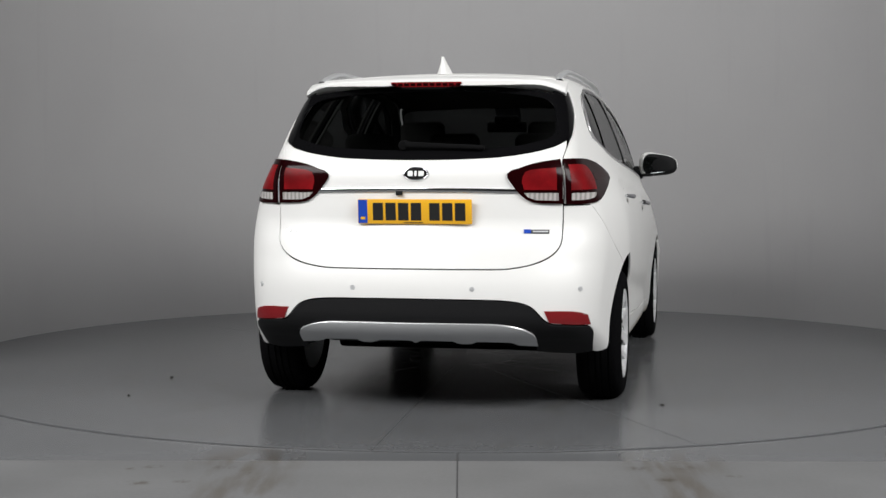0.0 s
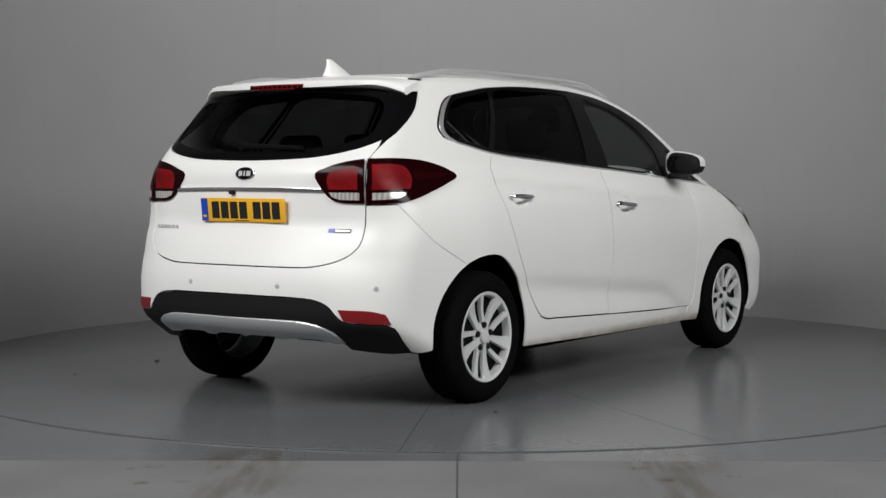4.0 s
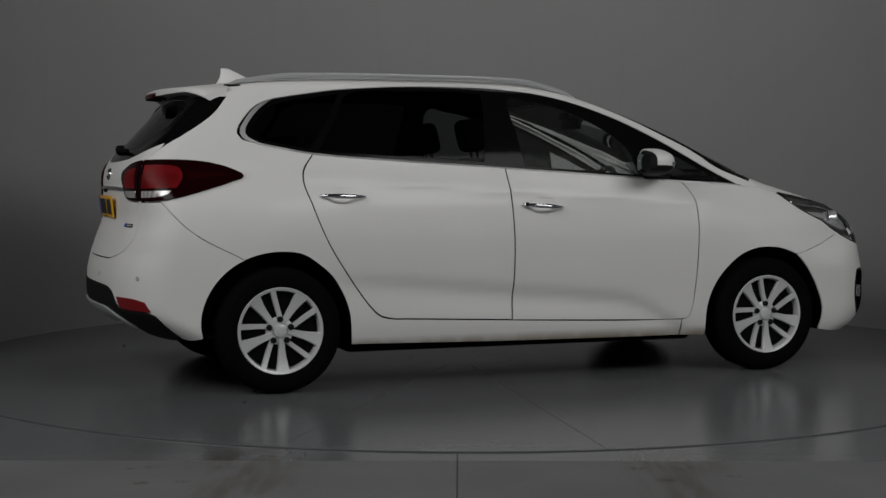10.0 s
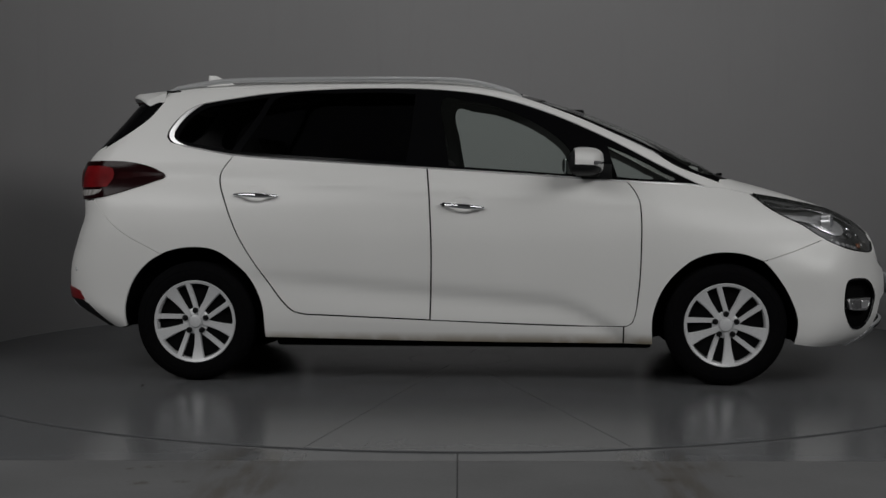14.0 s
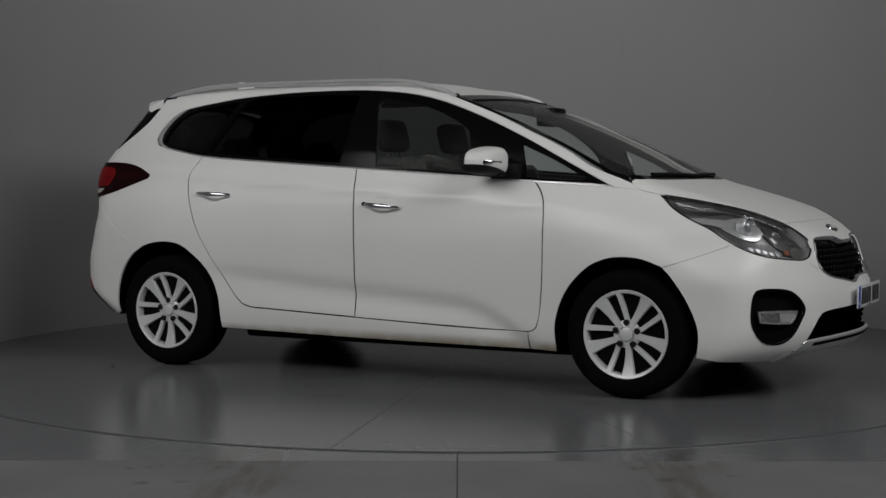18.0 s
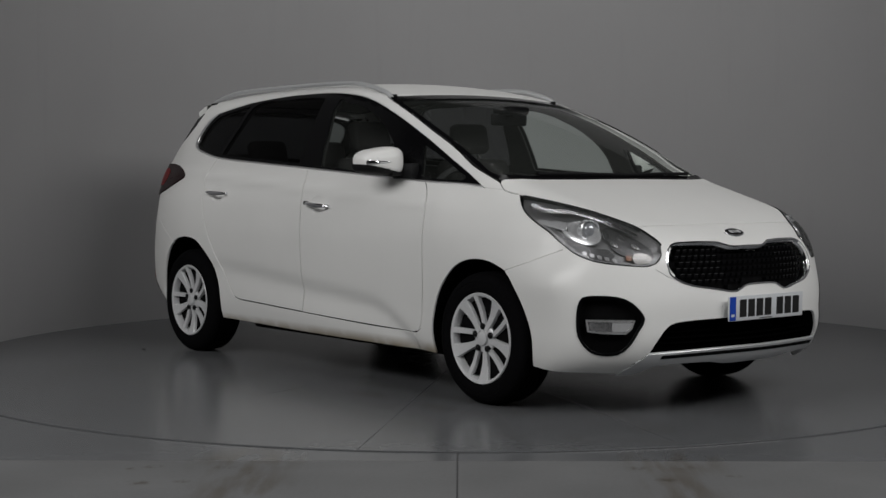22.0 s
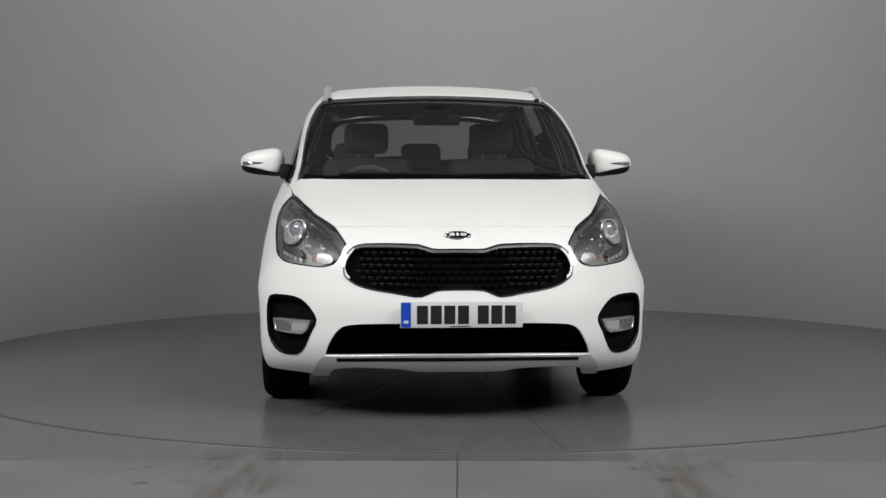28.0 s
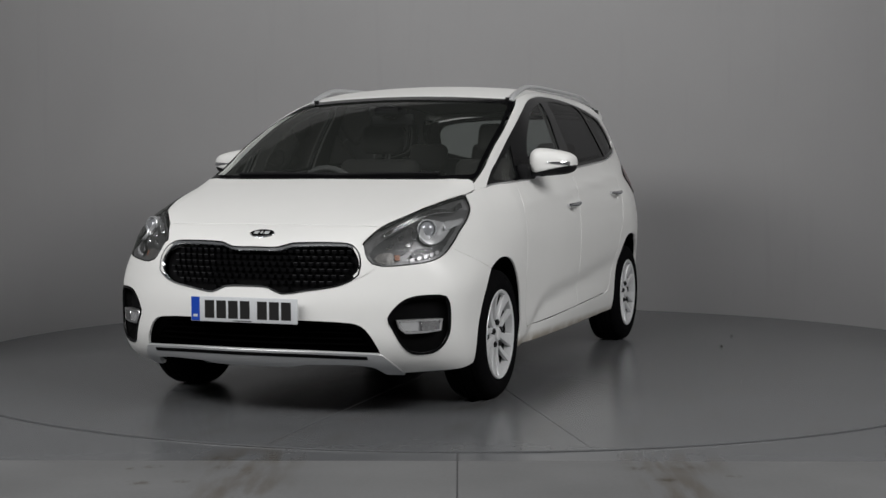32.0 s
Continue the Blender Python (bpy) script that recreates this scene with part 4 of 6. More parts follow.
rg_in = [(0, 1.475), (-0.30, 1.466), (-0.52, 1.440), (-0.580, 1.40), (-0.600, 1.320), (-0.596, 1.262), (-0.54, 1.236), (-0.40, 1.208), (0, 1.192)]
rg_loop, rg_in_loop = flat_loop(both(rg_half)), flat_loop(both(rg_in))
rear_border = skin("rear_window_border", "back", [rg_loop, rg_in_loop], GLOSS_BLACK, tailgate, out=-0.002, edge=0.006)
rear_window = skin("rear_window", "back", [flat_loop(both(rg_in), gap=-0.01)], GLASS_REAR, rear_border, out=-0.008, edge=0, step=0.03)
rear_window.visible_shadow = False
pair("window_corner", "tail", [polar_loop([(60.2, 1.472, 1), (56.9, 1.384), (49.8, 1.287), (44.2, 1.220, 1), (43.2, 1.225, 1), (44.5, 1.31), (47.5, 1.40), (49.5, 1.475, 1)])], GLOSS_BLACK, rear_border, out=-0.006, edge=0.004, step=0.03)

skin("tailgate_lining", "tail", [polar_loop(both([(0, 0.75), (30, 0.75), (37, 0.85), (38.5, 1.10), (42.5, 1.19), *[(a * 0.96, b + 0.028) for a, b, *_ in glass_low[1:-1]], (0, 1.176)]))], TRIM_DARK, car, out=-0.030, edge=0.01, step=0.08)

# -- the nose: grille, headlamps, fog lamps, intake, skid strip
grille = skin("grille", "nose", [polar_loop(GRILLE, gap=-0.004)], DARK_GAP, car, out=-0.050, edge=0, step=0.05)
ring_in = polar_loop(GRILLE, gap=0.0065)
skin("grille_surround", "nose", [polar_loop(GRILLE, gap=0.0005), ring_in], CHROME, grille, out=0.004, edge=0.030, step=0.02, label="chrome frame round the grille")


def grille_meshes():
    """Staggered little wedges in rows, and a slim tick as painted glint along each one's front edge."""
    wedges, ticks = bmesh.new(), bmesh.new()
    inner = polar_loop(GRILLE, gap=0.022)
    box_faces = ((0, 1, 2, 3), (4, 0, 3, 7), (1, 5, 6, 2), (3, 2, 6, 7), (0, 4, 5, 1))
    for r in range(8):
        z = 0.584 + r * 0.0265
        n = 26
        for i in range(n):
            a = -23.6 + 47.2 * (i + (0.5 if r % 2 else 0)) / n
            if not inside_loop(np.array([[a, z]]), inner)[0]:
                continue
            p = lay("nose", np.array([[a - 0.56, z], [a + 0.56, z]]), 0.024)
            fwd, up = np.array((1.0, 0, 0)), np.array((0, 0, 0.0075))
            vs = [wedges.verts.new(q) for q in (p[0] - up, p[1] - up, p[1] + up, p[0] + up, p[0] - up * 0.4 - fwd * 0.026, p[1] - up * 0.4 - fwd * 0.026, p[1] + up * 0.4 - fwd * 0.026, p[0] + up * 0.4 - fwd * 0.026)]
            for f in box_faces:
                wedges.faces.new([vs[k] for k in f])
            # Highlights are put in as grey ticks only towards the grille's ends.
            if abs(a) < 10.5:
                continue
            q0, q1 = p[0] * 0.92 + p[1] * 0.08, p[0] * 0.08 + p[1] * 0.92
            lo, hi = np.array((0.0015, 0, 0.0040)), np.array((0.0015, 0, 0.0060))
            vs = [ticks.verts.new(q) for q in (q0 + lo, q1 + lo, q1 + hi, q0 + hi, q0 + lo - fwd * 0.004, q1 + lo - fwd * 0.004, q1 + hi - fwd * 0.004, q0 + hi - fwd * 0.004)]
            for f in box_faces:
                ticks.faces.new([vs[k] for k in f])
    for bm in (wedges, ticks):
        bmesh.ops.recalc_face_normals(bm, faces=bm.faces)
    return wedges, ticks


WING = [(26.7, 0.770), (25.2, 0.779), (24.3, 0.768), (25.3, 0.725), (25.7, 0.682), (25.0, 0.655), (24.3, 0.642), (24.6, 0.630), (25.8, 0.634), (27.4, 0.653), (28.8, 0.672), (27.8, 0.701), (26.9, 0.737)]
for left in (False, True):
    skin("grille_wing", "nose", [polar_loop(WING, 0.012)], PAINT, grille, out=0.003, edge=0.008, step=0.014, left=left, label="white wing between grille and headlamp")
wedges, ticks = grille_meshes()
tagged(part("grille_mesh", wedges, GRILLE_BLACK, grille, smooth=False), "black studded mesh", kind="stuff")
tagged(part("mesh_glint", ticks, GLINT_GREY, grille, smooth=False), "small grey ticks painted as glints on the mesh", kind="stuff")


def revolve(profile, n=48, axis="y"):
    """Turns (radius, along) pairs about an axis."""
    bm = bmesh.new()
    rows = []
    for i in range(n):
        a = 2 * math.pi * i / n
        c, s = math.cos(a), math.sin(a)
        rows.append([bm.verts.new((r * c, h, r * s) if axis == "y" else (h, r * c, r * s)) for r, h in profile])
    for i in range(n):
        p, q = rows[i], rows[(i + 1) % n]
        for k in range(len(profile) - 1):
            if profile[k][0] < 1e-6:
                bm.faces.new((p[k], p[k + 1], q[k + 1])) if profile[k + 1][0] > 1e-6 else None
            elif profile[k + 1][0] < 1e-6:
                bm.faces.new((p[k], p[k + 1], q[k]))
            else:
                bm.faces.new((p[k], p[k + 1], q[k + 1], q[k]))
    bmesh.ops.remove_doubles(bm, verts=bm.verts, dist=1e-6)
    bmesh.ops.recalc_face_normals(bm, faces=bm.faces)
    return bm


def placed(bm, m, left=False):
    bm.transform(m)
    if left:
        bm.transform(Matrix.Diagonal((1, -1, 1, 1)))
        bmesh.ops.reverse_faces(bm, faces=bm.faces)
    return bm


LAMP = polar_loop([(64.8, 0.990, 1)] + LAMP_TOP[1:] + LAMP_LOW, gap=0.002)
for left in (False, True):
    lamp = skin("headlamp", "nose", [LAMP], LAMP_BOWL, car, out=-0.004, edge=0.02, step=0.018, left=left, shape=recess(LAMP, 0.045, 0.030, POLAR), label="clear wraparound headlamp with a projector lens")
    lens = skin("lens", "nose", [LAMP], LENS_CLEAR, lamp, out=0.002, edge=0, step=0.03, left=left)
    lens.visible_shadow = False
    skin("lamp_rim", "nose", [LAMP, polar_loop([(64.8, 0.990, 1)] + LAMP_TOP[1:] + LAMP_LOW, gap=0.0042)], GLOSS_BLACK, lamp, out=0.002, edge=0.012, step=0.015, left=left)
    at = lay("nose", np.array([[43.4, 0.838]]), 0.034)[0]
    face = Matrix.Translation(at) @ pose(0, 0, 0, 0, -4, -22)
    skin("grey_shroud", "nose", [polar_loop([(55.5, 0.862), (50.8, 0.826), (46.8, 0.787), (42.5, 0.768), (39.0, 0.762), (37.6, 0.735), (39.6, 0.713), (44.2, 0.730), (48.8, 0.767), (52.4, 0.812)])], BEZEL_BLACK, lamp, out=-0.026, edge=0.01, step=0.014, left=left)
    skin("inner_bezel", "nose", [polar_loop([(39.6, 0.872), (33.5, 0.838), (29.2, 0.785), (28.2, 0.752), (28.3, 0.708), (36.2, 0.744), (38.2, 0.775)])], BEZEL_BLACK, lamp, out=-0.036, edge=0.008, step=0.014, left=left)
    SHROUD = [(51.1, 0.865), (49.1, 0.881), (45.7, 0.892), (42.1, 0.868), (40.6, 0.825), (42.4, 0.785), (46.1, 0.788), (49.4, 0.822)]
    shroud = skin("projector_shroud", "nose", [polar_loop(SHROUD, 0.012)], LAMP_SILVER, lamp, out=-0.020, edge=0.016, step=0.010, left=left, shape=recess(polar_loop(SHROUD, 0.012), 0.022, 0.034, POLAR))
    part("projector_ring", placed(revolve([(0.036, -0.03), (0.037, 0.012), (0.041, 0.017), (0.045, 0.013), (0.046, -0.03)], 40, "x"), face, left), LAMP_SILVER, lamp)
    part("projector_lens", placed(revolve([(0.0, 0.024), (0.012, 0.023), (0.023, 0.018), (0.032, 0.008), (0.036, -0.012)], 40, "x"), face, left), LENS_BALL, lamp)
    skin("side_reflector", "nose", [polar_loop([(58.4, 0.886), (54.2, 0.884), (49.5, 0.876), (49.4, 0.846), (53.2, 0.856), (57.1, 0.869)])], LAMP_SILVER, lamp, out=-0.016, edge=0.01, step=0.012, left=left)
    skin("upper_trim", "nose", [polar_loop([(61.6, 0.961), (55.6, 0.938), (48.7, 0.935), (42.3, 0.911), (35.8, 0.868), (31.6, 0.827), (31.9, 0.819), (36.2, 0.857), (42.3, 0.898), (48.2, 0.920), (54.9, 0.922), (60.6, 0.940)])], LAMP_CHROME, lamp, out=-0.014, edge=0.008, step=0.012, left=left)
    for pts_, o_ in (([(40.2, 0.852), (39.0, 0.853), (38.6, 0.815), (39.6, 0.812)], -0.03), ([(38.4, 0.800), (37.2, 0.796), (36.6, 0.780), (37.9, 0.779)], -0.028), ([(33.6, 0.792), (32.2, 0.784), (31.6, 0.768), (33.0, 0.772)], -0.026), ([(36.4, 0.836), (34.8, 0.824), (34.9, 0.808), (36.2, 0.816)], -0.03)):
        skin("inner_reflector", "nose", [polar_loop(pts_, 0.01)], LAMP_CHROME, lamp, out=o_, edge=0.012, step=0.01, left=left)
    skin("indicator", "nose", [polar_loop([(33.2, 0.742), (29.7, 0.737), (29.0, 0.718), (29.6, 0.702), (33.2, 0.699)])], LAMP_WHITE, lamp, out=-0.018, edge=0.012, step=0.012, left=left, label="clear ribbed indicator lens")
    skin("indicator_bulb", "nose", [polar_loop([(35.0, 0.736), (33.8, 0.737), (33.8, 0.712), (35.0, 0.713)])], AMBER, lamp, out=-0.026, edge=0.012, step=0.012, left=left)
    for i in range(5):
        a = 45.4 - i * 1.75
        z = 0.750 - i * 0.0075
        skin("daylight_strip", "nose", [polar_loop([(a, z), (a - 1.1, z - 0.004), (a - 1.2, z - 0.017), (a - 0.2, z - 0.012)], 0.008)], LAMP_GREY, lamp, out=-0.018, edge=0.008, step=0.01, left=left)

for left in (False, True):
    fog = skin("fog_lamp_housing", "nose", [FOG_LOOP], DARK_GAP, car, out=-0.002, edge=0.02, step=0.016, left=left, shape=recess(FOG_LOOP, 0.040, 0.024, POLAR), label="black plastic fog lamp surround in the bumper")
    skin("fog_rim", "nose", [polar_loop(FOG, gap=0.0005), polar_loop(FOG, gap=0.011)], GLOSS_BLACK, fog, out=0.003, edge=0.012, step=0.012, left=left)
    FOG_UNIT = [(44.3, 0.448, 1), (40, 0.449), (33.6, 0.447, 1), (34.2, 0.410), (35.6, 0.386, 1), (40, 0.388), (43.9, 0.396, 1)]
    unit = skin("fog_lamp", "nose", [polar_loop(FOG_UNIT)], LAMP_BOWL, fog, out=-0.010, edge=0.03, step=0.012, left=left, label="rectangular fog lamp with clear lens")
    skin("fog_frame", "nose", [polar_loop(FOG_UNIT), polar_loop(FOG_UNIT, gap=0.009)], WING_METAL, unit, out=-0.006, edge=0.02, step=0.01, left=left)
    for i in range(4):
        a = 38.4 - i * 1.05
        skin("fog_reflector", "nose", [polar_loop([(a, 0.440), (a - 0.85, 0.440), (a - 0.85 + i * 0.1, 0.398), (a + i * 0.1, 0.396)], 0.012)], LAMP_SILVER, unit, out=-0.008, edge=0.012, step=0.012, left=left)
    skin("fog_lens", "nose", [polar_loop([(43.2, 0.438), (41.2, 0.440), (39.2, 0.438), (39.4, 0.400), (41.2, 0.397), (43.0, 0.402)], 0.01)], LAMP_CHROME, unit, out=-0.006, edge=0.008, step=0.012, left=left)

intake_half = [(0, 0.450)] + intake_up[::-1][1:-1] + [(*intake_up[0][:2], 1), (0, 0.300)]
INTAKE = polar_loop(both([(a, b, *s) for a, b, *s in intake_half]))
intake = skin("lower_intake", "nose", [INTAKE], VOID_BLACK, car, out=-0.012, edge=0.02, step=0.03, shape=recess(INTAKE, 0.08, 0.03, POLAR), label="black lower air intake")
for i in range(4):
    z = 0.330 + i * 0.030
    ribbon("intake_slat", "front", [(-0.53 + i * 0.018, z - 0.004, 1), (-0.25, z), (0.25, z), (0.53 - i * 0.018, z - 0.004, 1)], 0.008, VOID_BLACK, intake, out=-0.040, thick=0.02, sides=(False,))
sk = carry([(-0.580, 0.294), (-0.629, 0.193), (-0.566, 0.199), (-0.522, 0.243), (-0.278, 0.252), (-0.18, 0.240), (0, 0.240)], "front", "nose")
SKID = [(0, 0.314)] + carry([(-0.30, 0.311)], "front", "nose") + [(sk[0][0], 0.298, 1), (sk[1][0] + 0.2, 0.196, 1), (sk[2][0], 0.200, 1)] + sk[3:-1] + [(0, 0.240)]
skid_f = skin("front_skid_strip", "nose", [polar_loop(both(SKID), 0.012)], SILVER, car, out=0.006, edge=0.016, step=0.02, label="silver skid strip under the front bumper")
ribbon("slot", "front", [(-0.525, 0.2835, 1), (-0.30, 0.293), (0, 0.296), (0.30, 0.293), (0.525, 0.2835, 1)], 0.017, DARK_GAP, skid_f, out=0.0075, thick=0.003, sides=(False,), label="black slot in the skid strip")

# -- the tail: lamps, lower bumper, reflectors, plates, badges
LAMP_IN = [(26.0, 1.084), (29.0, 1.108), (32.4, 1.127), (36.0, 1.140), (39.6, 1.149, 1), (39.4, 1.05), (39.5, 0.953, 1), (35.5, 0.954), (32.3, 0.960), (30.0, 0.982), (27.6, 1.030)]
LAMP_OUT = [(40.3, 1.150, 1), (48.7, 1.154), (56.0, 1.146), (62.0, 1.126), (67.0, 1.098), (69.2, 1.074), (66.0, 1.048), (60.3, 1.015), (51.0, 0.965), (44.8, 0.952), (40.2, 0.953, 1), (40.0, 1.05)]
for left in (False, True):
    lamp = skin("tail_lamp", "tail", [polar_loop(LAMP_OUT, gap=0.001)], TAIL_RED, car, out=0.010, edge=0.022, step=0.02, left=left, label="dark red wraparound tail lamp")
    skin("red_reflector", "tail", [polar_loop([(41.2, 1.125, 1), (46.5, 1.127), (50.5, 1.112), (52.0, 1.06), (51.0, 1.013, 1), (41.2, 1.012, 1)], gap=0.002)], BRIGHT_RED, lamp, out=0.0115, edge=0.004, step=0.02, left=left)
    skin("reversing_lens", "tail", [polar_loop([(41.4, 1.002, 1), (50.0, 1.002, 1), (49.4, 0.985), (46.5, 0.972), (41.4, 0.969, 1)], gap=0.001)], LAMP_RIBBED, lamp, out=0.0115, edge=0.004, step=0.015, left=left, label="clear ribbed lens")
    skin("side_marker", "tail", [polar_loop([(52.8, 1.090), (58.0, 1.089), (64.5, 1.080), (60.0, 1.068), (53.0, 1.058)])], DIM_RED, lamp, out=0.0112, edge=0.003, step=0.02, left=left)
    lamp = skin("tailgate_lamp", "tail", [polar_loop(LAMP_IN, gap=0.001)], TAIL_RED, tailgate, out=0.010, edge=0.022, step=0.02, left=left, label="dark red inner tail lamp")
    skin("red_reflector", "tail", [polar_loop([(30.6, 1.094), (33.6, 1.106), (38.0, 1.112, 1), (38.0, 1.014, 1), (30.2, 1.014, 1), (29.6, 1.05)], gap=0.002)], BRIGHT_RED, lamp, out=0.0115, edge=0.004, step=0.02, left=left)
    skin("reversing_lens", "tail", [polar_loop([(30.2, 1.003, 1), (38.4, 1.003, 1), (38.4, 0.968, 1), (33.0, 0.970), (31.2, 0.982)], gap=0.001)], LAMP_RIBBED, lamp, out=0.0115, edge=0.004, step=0.015, left=left, label="clear ribbed lens")
    skin("rear_reflector", "tail", [polar_loop([(33.0, 0.486, 1), (40.5, 0.482), (44.2, 0.466, 1), (45.6, 0.420, 1), (39.5, 0.425), (34.4, 0.434, 1)], gap=0.0005)], REFLEX_RED, rear_bumper, out=0.004, edge=0.012, step=0.015, left=left, label="red reflector in the rear bumper")

VAL = [(0, 0.532), (12, 0.531), (25.0, 0.525), (29.8, 0.504), (34.0, 0.430), (39.5, 0.420), (45.0, 0.412), (46.8, 0.396), (49.2, 0.336), (51.8, 0.284, 1), (47.0, 0.276), (36.0, 0.292, 1), (34.0, 0.33), (31.0, 0.386), (26.0, 0.415), (20.9, 0.425), (0, 0.426)]
skin("rear_valance", "tail", [polar_loop(both(VAL), gap=0.001)], BLACK_PLASTIC, car, out=0.004, edge=0.02, step=0.03, label="grained black lower rear bumper")
SKID_R = [(0, 0.430), (20.9, 0.429), (26.2, 0.419), (31.2, 0.388), (34.6, 0.330, 1), (31, 0.334), (24, 0.338), (10, 0.340), (0, 0.341)]


def skid_press(p, nrm, v2):
    """Four shallow pressed panels along the lower half of the plate."""
    u = np.abs(v2[:, 0])
    along = np.clip(1 - np.abs(np.where(u < 14, u - 6.5, u - 23.0)) / 6.5, 0, 1)
    up = np.clip((0.382 - v2[:, 1]) / 0.014, 0, 1)
    return p - nrm * (0.012 * np.clip(along * 4, 0, 1) * up)[:, None]


skin("rear_skid_plate", "tail", [polar_loop(both(SKID_R))], SILVER, car, out=0.014, edge=0.03, step=0.015, label="silver skid plate under the rear bumper", shape=skid_press)
for a in (-42.0, -16.0, 16.0, 42.0):
    p = lay("tail", np.array([[a, 0.581]]))[0]
    n = form_normal(p[None])[0]
    m = Matrix.Translation(p) @ Vector(n).to_track_quat("X", "Z").to_matrix().to_4x4()
    part("parking_sensor", placed(revolve([(0, 0.0025), (0.008, 0.0025), (0.0095, 0.0012), (0.0105, 0.0022), (0.0115, 0.001), (0.0118, -0.01)], 24, "x"), m), SILVER, rear_bumper)


def plate(name, x, z, tilt, sign, material, label):
    """A pressed plate: backing, blue band and a plain dark bar for every character."""
    m = pose(x, 0.003, z, 0, tilt, 0 if sign > 0 else 180)
    base = part(name, placed(box_mesh(-0.005, 0.004, -0.26, 0.26, -0.0555, 0.0555, 0.003), m), material, front_bumper if sign > 0 else tailgate, label)
    part("blue_band", placed(box_mesh(0.003, 0.0052, -0.2575, -0.2155, -0.053, 0.053, 0.0008, 1), m), PLATE_BLUE, base)
    part("band_mark", placed(box_mesh(0.005, 0.0058, -0.247, -0.226, -0.036, -0.024, 0.0004, 1), m), material, base)
    y = -0.190
    for i in range(7):
        part("character_bar", placed(box_mesh(0.003, 0.0055, y, y + 0.047, -0.0395, 0.0395, 0.0008, 1), m), PLATE_INK, base)
        y += 0.047 + (0.037 if i == 3 else 0.011)
    part("maker_bar", placed(box_mesh(0.003, 0.0050, -0.05, 0.04, -0.0515, -0.0475, 0.0004, 1), m), PLATE_INK, base)
    return base


rx = lay("back", np.array([[0.0, 0.918]]))[0][0]
plate("rear_number_plate", rx - 0.015, 0.918, 6, -1, PLATE_YELLOW, "yellow plate with plain dark bars for characters")
fx = lay("front", np.array([[0.0, 0.489]]))[0][0]
plate("front_number_plate", fx + 0.012, 0.489, 1, 1, PLATE_WHITE, "white plate with plain dark bars for characters")


def badge(domain, z, sign, parent):
    p = lay(domain, np.array([[0.0, z]]))[0]
    n = form_normal(p[None])[0]
    m = Matrix.Translation(p) @ pose(0, 0, 0, 0, -math.degrees(math.asin(n[2])), 0 if sign > 0 else 180)
    oval = Matrix.Diagonal((1, 1.0, 0.52, 1))
    base = part("badge", placed(placed(revolve([(0, 0.004), (0.045, 0.004), (0.052, 0.006), (0.058, 0.005), (0.061, 0.001), (0.062, -0.01)], 48, "x"), oval), m), CHROME, parent, "oval badge with plain bright bars")
    part("badge_field", placed(placed(revolve([(0, 0.0068), (0.050, 0.0068), (0.0535, 0.005)], 48, "x"), oval), m), GLOSS_BLACK, base)
    for y0, y1 in ((-0.037, -0.014), (-0.006, 0.004), (0.012, 0.037)):
        part("badge_bar", placed(box_mesh(0.005, 0.0082, y0, y1, -0.0115, 0.0115, 0.001, 1), m), SILVER, base)


badge("front", 0.817, 1, front_bumper)
badge("back", 1.086, -1, tailgate)
NAME_BARS = [(0.442 + 0.030 * k, 0.464 + 0.030 * k, 0.831, 0.016, SILVER, "small silver bar in a row of six") for k in range(6)]
for y0, y1, z, h, mat_, label in NAME_BARS + [(-0.515, -0.484, 0.832, 0.017, PLATE_BLUE, "small blue badge bar"), (-0.594, -0.515, 0.831, 0.017, BEZEL_BLACK, "small dark grey badge bar"), (-0.588, -0.522, 0.831, 0.006, SILVER, "slim silver badge bar")]:
    loop = [(y0, z - h / 2, 1), (y1, z - h / 2, 1), (y1, z + h / 2, 1), (y0, z + h / 2, 1)]
    skin("name_bar", "back", [flat_loop(loop, 0.01)], mat_, tailgate, out=0.005 if h == 0.006 else 0.004, edge=0.004, step=0.02, label=label)
cam_p = lay("back", np.array([[0.075, 0.998]]))[0]
part("reversing_camera", placed(box_mesh(-0.018, 0.02, -0.014, 0.014, -0.008, 0.010, 0.003), Matrix.Translation(cam_p)), BLACK_PLASTIC, tailgate)


# -- roof spoiler, brake lamp, aerial fin, rails
SPOILER_TIP = -1.842


